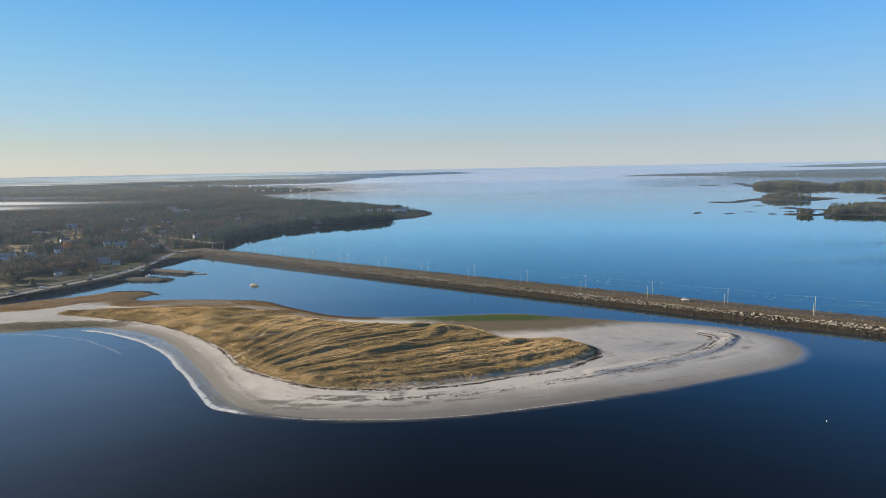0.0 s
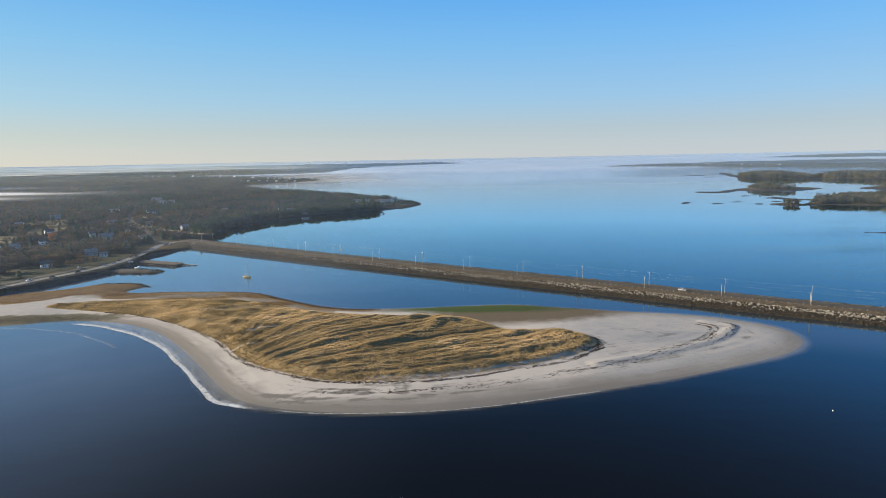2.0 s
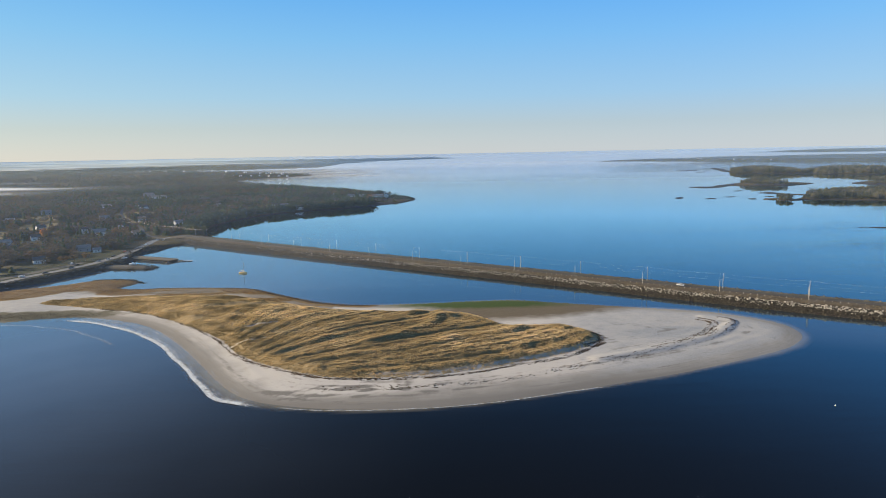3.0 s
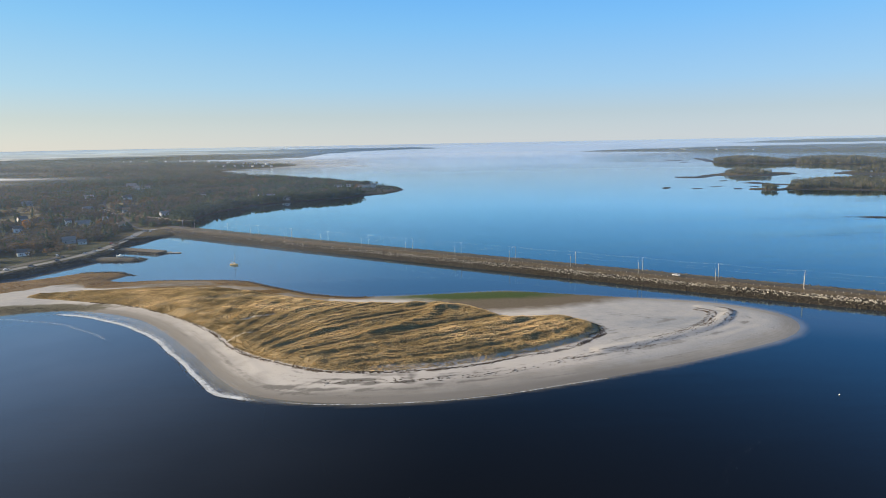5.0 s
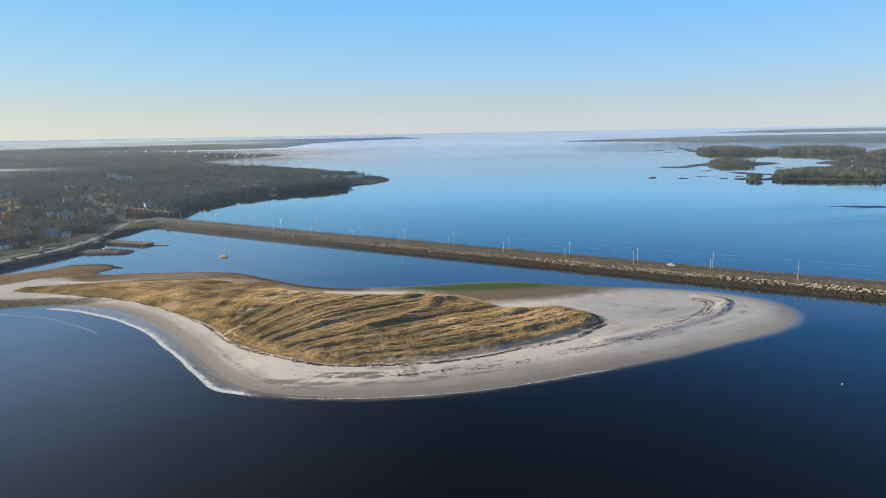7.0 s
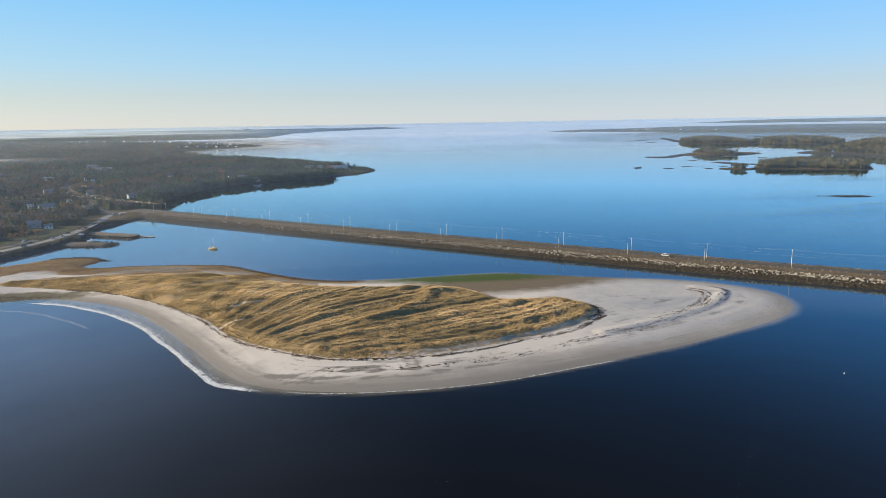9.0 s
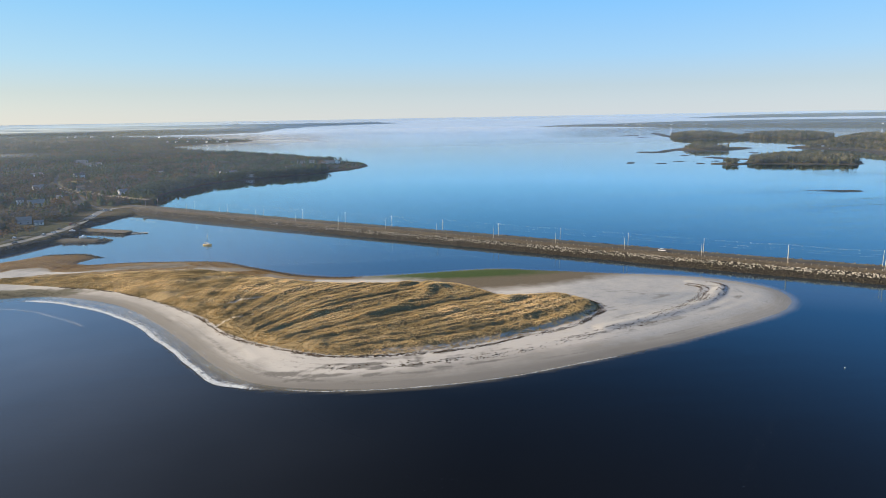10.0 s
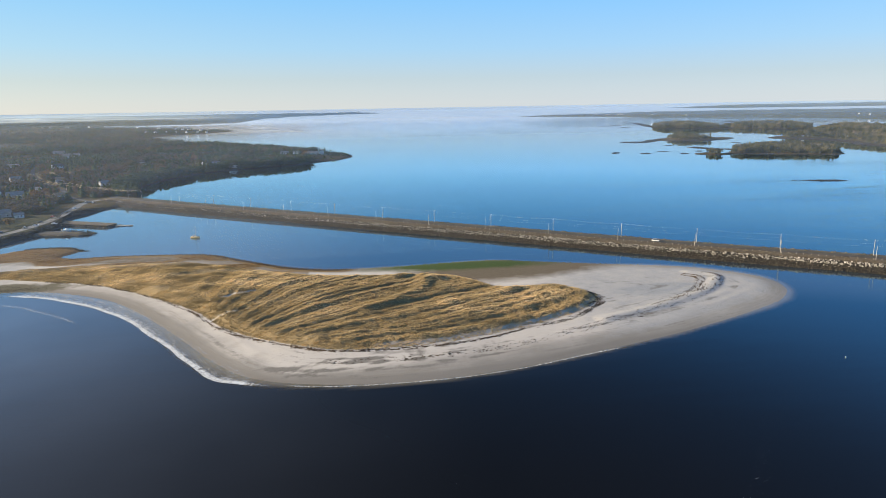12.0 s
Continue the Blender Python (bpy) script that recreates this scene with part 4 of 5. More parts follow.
strip("road", ROAD, -4.2, 4.2, 4.02, ASPHALT, "worn grey two-lane shore road", "road")
strip("side_road", LANE, -2.4, 2.4, lambda v: land_height(v)[0] + 0.25, GRAVEL, "narrow grey village road between the trees", "road")
strip("parking_strip", smooth([(-409, 522), (-394, 552), (-377, 594), (-365, 630)], 6, False), -4, 4, 3.97, GRAVEL, "gravel parking strip beside the shore road", "parking")


def forest_ok(p):
    z, s, r = land_height(p)
    f, near_house = field_mask(p, r)
    lane = nearest(p, LANE, False)
    fan = (p[:, 0] > -0.80 * p[:, 1] - 120)
    clump = 0.35 + 0.65 * step(-0.2, 0.12, fbm(p, 95, 3, 45))
    return (s > 3.5) * (1 - 0.88 * step(0.25, 0.6, f)) * (near_house > 19) * (np.hypot(p[:, 0] + 492, p[:, 1] - 788) > 27) * (1 - step(-175, -122, p[:, 0] + 14 * fbm(p, 40, 2, 46)) * (p[:, 1] > 1225) * (p[:, 1] < 1510)) * (r > 20) * (lane > 6) * (np.hypot(p[:, 0] + 335, p[:, 1] - 790) > 42) * (np.hypot(p[:, 0] + 282, p[:, 1] - 1160) > 32) * (s > 5) * fan * clump


def woods(n, box_, small, size):
    p = sow(n, box_, forest_ok)
    spruce = RNG.random(len(p)) < 0.36 + 0.12 * step(850, 1150, p[:, 1]) + 0.55 * fbm(p, 140, 3, 47) + 0.25 * step(1100, 1500, p[:, 1])
    warm = 0.5 + 0.5 * fbm(p, 90, 3, 48)
    tint = np.clip(warm * 0.6 + RNG.normal(0.22, 0.15, len(p)), 0, 1)
    a = plants("spruce_wood", SMALL_CONIFERS if small else CONIFERS, on_land(p[spruce]), size * 0.95, 0.28, SPRUCE, "dark green coastal spruce wood", "forest", 2.2, tint[spruce])
    b = plants("autumn_wood", SMALL_BROADLEAVES if small else BROADLEAVES, on_land(p[~spruce]), size * 0.88, 0.28, AUTUMN, "bare and rust-brown autumn trees among the spruce", "forest", 1.9, tint[~spruce])
    return len(p)


woods(19000, (-1050, -70, 480, 1100), False, 8.0)
woods(27000, (-1700, -60, 1100, 2000), True, 9.0)
woods(15000, (-2700, -300, 2000, 3300), True, 6.5)
woods(9000, (-4300, -500, 3300, 5300), True, 10.5)

belt = MAINLAND[(MAINLAND[:, 1] > 835) & (MAINLAND[:, 1] < 1560) & (MAINLAND[:, 0] > -360)]
i = RNG.integers(0, len(belt) - 1, 3600)
t = RNG.random((3600, 1))
p = belt[i] * (1 - t) + belt[i + 1] * t + RNG.normal(0, 14, (3600, 2))
p = p[(sdf(p, MAINLAND) > 1.5) & (field_mask(p, nearest(p, ROAD, False))[1] > 9) & ~((p[:, 0] + 16 * fbm(p, 30, 2, 46) > -140) & (p[:, 1] > 1225))]
plants("shore_wood", CONIFERS[:3] + BROADLEAVES, on_land(p), 7.8, 0.38, SPRUCE, "dark mixed wood crowding the bay shore", "forest", 1.8)

p = sow(900, (-150, -60, 1235, 1520), lambda p: 0.8 * (sdf(p, MAINLAND) > 4) * step(0.35, 0.0, fbm(p, 30, 2, 49)))
plants("point_scrub", BROADLEAVES, on_land(p), 2.2, 0.3, SPRUCE, "low dark scrub on the bare point", "scrub", 2.2)

# ---- causeway ----
along = np.concatenate(([0], np.cumsum(np.hypot(*np.diff(CENTRE, axis=0).T))))


def station(m, off=0.0):
    """A place m metres along the causeway, off metres towards the beach, and its heading."""
    x, y = np.interp(m, along, CENTRE[:, 0]), np.interp(m, along, CENTRE[:, 1])
    x2, y2 = np.interp(np.asarray(m) + 1, along, CENTRE[:, 0]), np.interp(np.asarray(m) + 1, along, CENTRE[:, 1])
    t = np.stack((x2 - x, y2 - y), -1)
    t = t / np.hypot(t[..., 0], t[..., 1])[..., None]
    return np.stack((x + t[..., 1] * off, y - t[..., 0] * off), -1), np.arctan2(t[..., 1], t[..., 0])


PROFILE = [(-26, -2.0), (-14.6, 4.2), (-13, 4.9), (-6, 5.0), (3, 5.0), (7, 4.95), (9.8, 4.5), (20.5, -2.0)]
ms = np.arange(0, 1250, 4.0)
v, offs = [], np.interp(np.linspace(0, 7, 29), range(8), [o for o, _ in PROFILE])
for o in offs:
    xy, _ = station(ms, o)
    z = np.interp(o, [o_ for o_, _ in PROFILE], [z_ for _, z_ in PROFILE])
    v.append(np.column_stack((xy, z + 0.12 * fbm(xy, 5, 2, 51))))
v = np.stack(v, 1).reshape(-1, 3)
k = len(offs)
i = (np.arange(len(ms) - 1)[:, None] * k + np.arange(k - 1)[None]).ravel()
causeway = mesh_object("causeway", v, np.stack((i, i + k, i + k + 1, i + 1), -1), VERGE, shade=True)
tagged(causeway, "long rock-armoured causeway with dry grass verges", "causeway", kind="structure")
# dark sheet under the blocks: shade of the gaps put into its colour
gap_sheet = []
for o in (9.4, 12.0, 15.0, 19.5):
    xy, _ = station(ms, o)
    gap_sheet.append(np.column_stack((xy, np.full(len(xy), np.interp(o, [o_ for o_, _ in PROFILE], [z_ for _, z_ in PROFILE]) + 0.14))))
gap_sheet = np.stack(gap_sheet, 1).reshape(-1, 3)
i = (np.arange(len(ms) - 1)[:, None] * 4 + np.arange(3)[None]).ravel()
mesh_object("gap_shade", gap_sheet, np.stack((i, i + 4, i + 5, i + 1), -1), REEF_AND_GAP, causeway, shade=True)
xy, _ = station(ms)
strip("causeway_road", xy, 0.6, 8.2, 5.28, GRAVEL, "grey two-lane road along the causeway", "road")


def slope_z(off):
    return np.interp(off, [o for o, _ in PROFILE], [z for _, z in PROFILE])


def armour(m0, m1, o0, o1, gap, size):
    n = int((m1 - m0) * abs(o1 - o0) / gap ** 2)
    m, o = RNG.uniform(m0, m1, n), RNG.uniform(o0, o1, n)
    xy, _ = station(m, o)
    sz = size * np.clip(np.exp(RNG.normal(0, 0.28, n)), 0.55, 1.6)
    return m, np.column_stack((xy, slope_z(o) + 0.12 * sz)), np.column_stack((sz * RNG.uniform(0.8, 1.4, n), sz * RNG.uniform(0.8, 1.2, n), sz * RNG.uniform(0.7, 1.1, n)))


rock_m, rock_p, rock_s = armour(8, 1240, 9.6, 18.4, 0.86, 0.70)
dry = rock_p[:, 2] + RNG.normal(0, 0.4, len(rock_p)) > 2.65
NEAR_ROCKS = np.where(dry & (rock_m > 560) & (rock_m < 720) & (RNG.random(len(dry)) < 0.45))[0][:300]
rest = np.ones(len(dry), bool)
rest[NEAR_ROCKS] = False
brown = RNG.random(len(dry)) < 0.85 * step(470, 150, rock_m)
for name, sel, material, label in (("armour_rock", dry & rest & ~brown, GRANITE, "pale granite armour blocks above the tide line"), ("weathered_rock", dry & rest & brown, BROWN_ROCK, "brown lichened blocks towards the landfall"), ("tidal_rock", ~dry & rest, WEED_ROCK, "dark weed-covered armour blocks at the waterline")):
    v, f, t = scatter(BOULDERS, rock_p[sel], rock_s[sel], RNG.uniform(0, 6.28, sel.sum()), RNG.random(sel.sum()))
    tagged(mesh_object(name, v, f, material, causeway), label, kind="stuff")
_, p2, s2 = armour(8, 1240, -16.4, -13.6, 1.9, 1.0)
v, f, t = scatter(BOULDERS, p2 + (0, 0, 0.2), s2, RNG.uniform(0, 6.28, len(p2)), RNG.random(len(p2)))
tagged(mesh_object("seaward_rock", v, f, SHORE_ROCK, causeway), "darker blocks along the outer edge", kind="stuff")
n = 5200
m, o = RNG.uniform(5, 1200, n), np.where(RNG.random(n) < 0.55, RNG.uniform(2.2, 10.0, n), RNG.uniform(-15.0, -9.5, n))
xy, _ = station(m, o)
plants("verge_grass", TUSSOCKS, np.column_stack((xy, slope_z(o))), 0.55, 0.35, VERGE_GRASS, "dry brown grass and low scrub on the causeway verges", "grass", 1.6)

# dark stones round the low point
edge = MAINLAND[(MAINLAND[:, 0] > -170) & (MAINLAND[:, 1] > 1140) & (MAINLAND[:, 1] < 1500)]
i = RNG.integers(0, len(edge) - 1, 700)
t = RNG.random((700, 1))
p = edge[i] * (1 - t) + edge[i + 1] * t + RNG.normal(0, 3.5, (700, 2))
sz = RNG.uniform(0.8, 2.2, 700)
v, f, t = scatter(BOULDERS, on_land(p), np.column_stack((sz * 1.3, sz, sz * 0.8)), RNG.uniform(0, 6.28, 700), RNG.random(700))
tagged(mesh_object("point_stones", v, f, REEF_AND_GAP), "dark stones round the low wooded point", "rocks", kind="stuff")

# rocks along the inlet shore below the road
edge = MAINLAND[(MAINLAND[:, 0] > -470) & (MAINLAND[:, 0] < -300) & (MAINLAND[:, 1] > 490) & (MAINLAND[:, 1] < 1120)]
i = RNG.integers(0, len(edge) - 1, 2600)
t = RNG.random((2600, 1))
p = edge[i] * (1 - t) + edge[i + 1] * t + RNG.normal(0, 2.6, (2600, 2))
p = p[np.hypot(*(edge[i + 1] - edge[i]).T) < 60]
sz = RNG.uniform(0.4, 1.2, len(p))
v, f, t = scatter(BOULDERS, on_land(p), np.column_stack((sz * 1.2, sz, sz * 0.8)), RNG.uniform(0, 6.28, len(p)), RNG.random(len(p)))
tagged(mesh_object("shore_boulders", v, f, DARK_BANK), "brown boulders along the inlet shore", "rocks", kind="stuff")


# ---- islands ----
def island(name, outline, hill, trees, label, tree_label, size=9.0, margin=7.0, treebox=None, marsh_=0.0, fine=6.0):
    poly = smooth(outline, 5)
    lo, hi = poly.min(0) - 20, poly.max(0) + 20
    q, faces = grid(axis((lo[0], hi[0], fine)), axis((lo[1], hi[1], fine)))

    def height(p):
        s = sdf(p, poly) + 5.0 * fbm(p, 26, 3, 61)
        return np.where(s < 0, np.maximum(0.12 * s, -2), 1.5 * (1 - np.exp(-np.maximum(s, 0) / 6))) + hill * step(8, 60 + 4 * hill, s) + 0.25 * fbm(p, 9, 2, 62) * (s > 0), s
    z, s = height(q)
    ob = sheet(name, q, z, faces, REEF_AND_GAP if name == "reef" else LAND, s > -14, {"field": np.clip(marsh_ * step(40, 12, s), 0, 1), "shore": step(margin + 3, margin - 2, s)})
    tagged(ob, label, "island", kind="structure")
    if trees:
        def ok(p):
            z, s = height(p)
            good = step(margin - 1, margin + 4, s)
            if treebox is not None:
                good = good * (p[:, 0] > treebox[0]) * (p[:, 0] < treebox[1])
            return good
        p = sow(trees, (lo[0], hi[0], lo[1], hi[1]), ok)
        plants("island_wood", SMALL_CONIFERS + SMALL_BROADLEAVES[:2] if size > 11 else CONIFERS[:2] + BROADLEAVES[:3], np.column_stack((p, height(p)[0])), size * 0.9, 0.22, ISLE_SPRUCE, tree_label, "forest", 1.45)
    many = 220 if trees else 26
    rim = poly[RNG.integers(0, len(poly), many)] + RNG.normal(0, 5 if trees else 2, (many, 2))
    sz = RNG.uniform(0.8, 3.2, len(rim)) * (1 if trees else 0.6)
    v, f, t = scatter(BOULDERS, np.column_stack((rim, height(rim)[0])), np.column_stack((sz * 1.3, sz, sz * 0.6)), RNG.uniform(0, 6.28, len(rim)), RNG.random(len(rim)))
    tagged(mesh_object("island_boulders", v, f, WEED_ROCK if trees else REEF_AND_GAP), "dark weathered boulders along the rocky shore", "rocks", kind="stuff")
    return ob


island("island", [(640, 1178), (686, 1162), (730, 1134), (770, 1112), (812, 1094), (842, 1112), (882, 1165), (925, 1240), (890, 1300), (800, 1345), (740, 1290), (690, 1362), (676, 1350), (720, 1270)], 4, 2300, "low wooded island with a rocky rim", "sunlit olive-green spruce on the island", 10.0, 7.0, (664, 905))
island("island", [(598, 1202), (608, 1172), (630, 1162), (656, 1174), (644, 1206), (620, 1216)], 1, 420, "tiny rocky islet with one clump of trees", "small clump of spruce on the islet", 9.0, 4.0, (618, 634), fine=4)
island("island", [(752, 1640), (770, 1604), (830, 1585), (875, 1582), (960, 1640), (975, 1690), (920, 1745), (860, 1800), (835, 1745), (775, 1700)], 3, 700, "low rocky island with ragged trees", "ragged spruce on the low island", 11.0, 12.0, (794, 895))
island("reef", [(628, 1618), (645, 1560), (700, 1580), (750, 1640), (762, 1690), (715, 1650), (690, 1612)], 0, 0, "flat dark tidal reef", "", fine=5)
island("island", [(1136, 2410), (1164, 2340), (1214, 2285), (1286, 2236), (1342, 2240), (1360, 2330), (1390, 2480), (1364, 2640), (1254, 2640), (1174, 2520)], 8, 2600, "wooded island with a dense dark canopy", "dense dark spruce canopy on the island", 14.0, fine=10)
island("island", [(1388, 2195), (1404, 2092), (1470, 2052), (1540, 2070), (1640, 2180), (1680, 2350), (1560, 2440), (1420, 2390), (1345, 2270)], 8, 2600, "wooded island with a dense dark canopy", "dense dark spruce canopy on the island", 14.0, fine=10)
island("island", [(1060, 1632), (1098, 1500), (1090, 1400), (1040, 1262), (1110, 1130), (1400, 1000), (1900, 1200), (2000, 1900), (1650, 2060), (1400, 1930), (1250, 1760)], 16, 11000, "large wooded headland with brown salt marsh at its edge", "mixed green and brown wood on the headland", 11.0, 26.0, (1000, 1520), 1.0, fine=14)
island("island", [(1312, 2185), (1326, 2142), (1350, 2136), (1366, 2180), (1346, 2228), (1320, 2218)], 3, 260, "small wooded islet between two larger islands", "dark spruce on the small islet", 11.5, 5.0, fine=6)
island("reef", [(1170, 2560), (1205, 2540), (1262, 2700), (1345, 2960), (1318, 2985), (1225, 2700)], 0, 0, "long dark rocky spit off the wooded island", "", fine=8)
island("reef", [(676, 1362), (690, 1300), (700, 1285), (716, 1300), (706, 1370)], 0, 0, "brown rocky spit beside the wooded island", "", fine=4)
island("reef", [(476, 772), (492, 763), (512, 752), (534, 748), (532, 758), (506, 768)], 0, 0, "long low black reef just above the water", "", fine=3)
for x, y, a, b in ((461, 1268, 4, 3), (470, 1284, 7, 4), (513, 1242, 11, 6), (570, 1276, 12, 6), (588, 1270, 10, 3), (581, 1216, 6, 4), (640, 1262, 8, 5), (667, 1440, 14, 8), (1078, 2552, 20, 14), (1098, 2735, 45, 18), (1800, 2935, 40, 20), (865, 1480, 12, 6)):
    island("reef", [(x - a, y), (x - 0.3 * a, y - b), (x + a, y - 0.4 * b), (x + 0.8 * a, y + 0.7 * b), (x - 0.2 * a, y + b)], 0, 0, "small dark rock awash in the bay", "", fine=3)


# ---- far coasts ----
def coast(name, outline, hill, label, fine, rough=9.0):
    """A distant shore: its wooded canopy is one uneven surface."""
    poly = smooth(outline, 4)
    lo, hi = poly.min(0) - 60, poly.max(0) + 60
    q, faces = grid(axis((lo[0], hi[0], fine)), axis((lo[1], hi[1], fine * 1.5)))
    s = sdf(q, poly)
    z = np.where(s < 0, -4.0, 0) + step(0, 90, s) * (6 + 0.7 * rough * fbm(q, 90, 3, 71)) + hill * step(30, 500, s) * (0.7 + 0.5 * fbm(q, 700, 3, 72))
    ob = sheet(name, q, z, faces, FAR_WOOD, s > -90)
    return tagged(ob, label, "coast", kind="structure")


FAR_WOOD = plain("far_canopy", (0.030, 0.036, 0.020), (0.075, 0.070, 0.035), 0.01, 0.95, 0.5)
coast("far_shore", [(2100, 5650), (1560, 5400), (1640, 5250), (1820, 4960), (2010, 4720), (2170, 4080), (2296, 3660), (2406, 3310), (2492, 3190), (2480, 2800), (2337, 2500), (2400, 1700), (5200, 1700), (5200, 5200), (3200, 6000)], 8, "low dark wooded shore across the bay", 45)
coast("far_shore", [(6300, 11000), (5650, 9600), (5800, 8800), (9000, 7800), (12000, 8000), (11000, 12500)], 22, "faint blue wooded shore on the skyline", 180, 12)
coast("far_shore", [(520, 11100), (-700, 8600), (-950, 6600), (-960, 5560), (-1140, 5200), (-1290, 4960), (-1745, 5130), (-2400, 5620), (-5200, 6700), (-9000, 6900), (-9500, 12500), (-3500, 12600), (-1200, 11600)], 13, "hazy blue peninsula along the skyline", 140, 12)

# ---- distance: a glowing ring painted as the last of the sea below the skyline ----
ang = np.linspace(0, 2 * math.pi, 181)
rim_r, top_z = 4880.0, 71.5
v = np.concatenate([np.column_stack((MID[0] + rim_r * np.cos(ang), MID[1] + rim_r * np.sin(ang), np.full(181, h))) for h in (-2.0, 35.0, top_z)])
i = (np.arange(2)[:, None] * 181 + np.arange(180)[None]).ravel()
n = Nodes("far_sea_glow")
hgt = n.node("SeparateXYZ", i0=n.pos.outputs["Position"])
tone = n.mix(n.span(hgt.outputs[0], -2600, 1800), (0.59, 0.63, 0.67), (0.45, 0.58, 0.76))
# the ring emits: mirrored sky and haze of the far sea are its colour
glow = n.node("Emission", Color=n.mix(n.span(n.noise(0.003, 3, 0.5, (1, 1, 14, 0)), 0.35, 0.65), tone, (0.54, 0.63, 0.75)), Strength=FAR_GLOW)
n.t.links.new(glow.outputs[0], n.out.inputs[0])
tagged(mesh_object("backdrop", v, np.stack((i, i + 1, i + 182, i + 181), -1), n.mat, shade=True), "glowing backdrop ring painted as pale hazy far sea", "sea", kind="structure")

# ---- morning mist on the low land, and distance haze painted on sheets ----
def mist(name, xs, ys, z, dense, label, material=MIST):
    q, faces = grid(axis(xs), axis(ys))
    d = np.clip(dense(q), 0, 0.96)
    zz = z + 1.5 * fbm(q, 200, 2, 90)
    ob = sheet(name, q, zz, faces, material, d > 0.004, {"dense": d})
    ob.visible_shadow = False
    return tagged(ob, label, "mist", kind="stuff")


def bank(q, x, y, rx, ry, turn=0):
    a = radians(turn)
    u, w = q[:, 0] - x, q[:, 1] - y
    return np.exp(-((u * math.cos(a) + w * math.sin(a)) / rx) ** 2 - ((w * math.cos(a) - u * math.sin(a)) / ry) ** 2)


def away(q):
    return np.hypot(q[:, 0] - MID[0], q[:, 1] - MID[1])


mist("mist_bank", (-2400, -500, 20), (1100, 2100, 20), 28, lambda q: 1.8 * bank(q, -1310, 1735, 310, 62, -15) + 1.4 * bank(q, -1160, 1468, 195, 62, -14) + 0.22 * bank(q, -1230, 1600, 300, 150, -14), "thin white morning mist lying among the trees")
mist("mist_bank", (-5200, -600, 60), (3300, 6600, 60), 47, lambda q: 0.95 * step(-0.30, 0.25, fbm(q * (0.35, 1), 300, 3, 92)) * step(3300, 4300, away(q)) * step(-550, -1750, q[:, 0] + 0.1 * (q[:, 1] - 4500)), "white mist filling the far lowland")
# sheet added low on the water: whitens it like the mirrored horizon sky
mist("mist_bank", (-1500, 700, 50), (1900, 6200, 50), 1.4, lambda q: 0.38 * bank(q, -580, 3450, 400, 1500, 12) * step(2050, 2450, q[:, 1]), "added pale sheet painting the mirrored bright sky off the far point")


def over_land(q):
    return step(-0.05, -0.35, q[:, 0] / np.maximum(q[:, 1], 1))


# distance haze painted as see-through tinted sheets, denser farther from the path
mist("haze_sheet", (-9000, 0, 120), (300, 13000, 120), 42, lambda q: over_land(q) * 0.28 * (1 - np.exp(-np.maximum(away(q) - 150, 0) / 620)), "tinted sheet painting distance haze over the wooded land", HAZE)
mist("haze_sheet", (-5000, 9000, 120), (300, 13000, 120), 44, lambda q: (1 - over_land(q)) * (0.14 * step(350, 1100, away(q)) + 0.10 * step(1300, 2600, away(q)) + 0.16 * step(2600, 3700, away(q))), "blue-tinted sheet painting distance haze over the bay", SEA_HAZE)
mist("haze_sheet", (-10000, 10000, 150), (300, 13000, 150), 64, lambda q: (0.14 * step(1000, 1900, away(q)) + 0.34 * step(5600, 8000, away(q))) * (1 - over_land(q)), "pale sheet painting haze in front of the skyline shores", SEA_HAZE)
mist("haze_sheet", (-10000, 3000, 150), (300, 13000, 150), 66, lambda q: over_land(q) * (0.10 * step(900, 1800, away(q)) + 0.44 * step(2300, 3200, away(q)) + 0.22 * step(4200, 5200, away(q))), "pale sheet painting haze over the far lowland", FAR_VEIL)

# ---- poles, posts and wires ----
POLE_0, CAR_M = 669.0, 592.0
def utility_pole(m, tall, label, group, arms=True):
    ob = thing("utility_pole", m, label, "pole", group)
    part("pole", rod(bmesh.new(), (0, 0, -0.4), (0, 0, tall), 0.17, 0.12, 10), POLE_WOOD, ob)
    if arms:
        part("crossarm", box(bmesh.new(), 0, 0, tall - 0.75, 2.4, 0.12, 0.14, 0.02), POLE_WOOD, ob)
        for x in (-1.05, 0.45, 1.05):
            part("insulator", rod(bmesh.new(), (x, 0, tall - 0.61), (x, 0, tall - 0.36), 0.06, 0.045), FLOAT_WHITE, ob, "pale ceramic insulator")
    return ob


def stand(m, off, z):
    (x, y), a = station(float(m), off)
    return pose(x, y, z, 0, 0, math.degrees(a) + 90)


tall_pole = utility_pole(stand(POLE_0, -9.6, 4.9), 10.3, "tall weathered timber utility pole on the causeway's outer verge", "poles along the causeway")
short_pole = utility_pole(stand(POLE_0, 0.4, 4.9), 8.3, "shorter bare timber pole beside the causeway guard posts", "short poles along the causeway", False)
for k in range(-11, 5):
    if k and 20 < POLE_0 + 51.0 * k < 1200:
        copy_thing(tall_pole, stand(POLE_0 + 51.0 * k, -9.6, 4.9))
        copy_thing(short_pole, stand(POLE_0 + 51.0 * k, 0.4, 4.9))
bm = box(bmesh.new(), 0, 0, -0.2, 0.26, 0.26, 1.2, 0.04)
guard = part("guard_post", bm, POLE_WOOD)
tagged(guard, "short pale timber guard post at the causeway edge", "post", "guard posts along the causeway")
guard.matrix_world = stand(30, 1.5, 4.9)
for k in range(1, 230):
    copy_thing(guard, stand(30 + 4.1 * k, 1.5, 4.9))


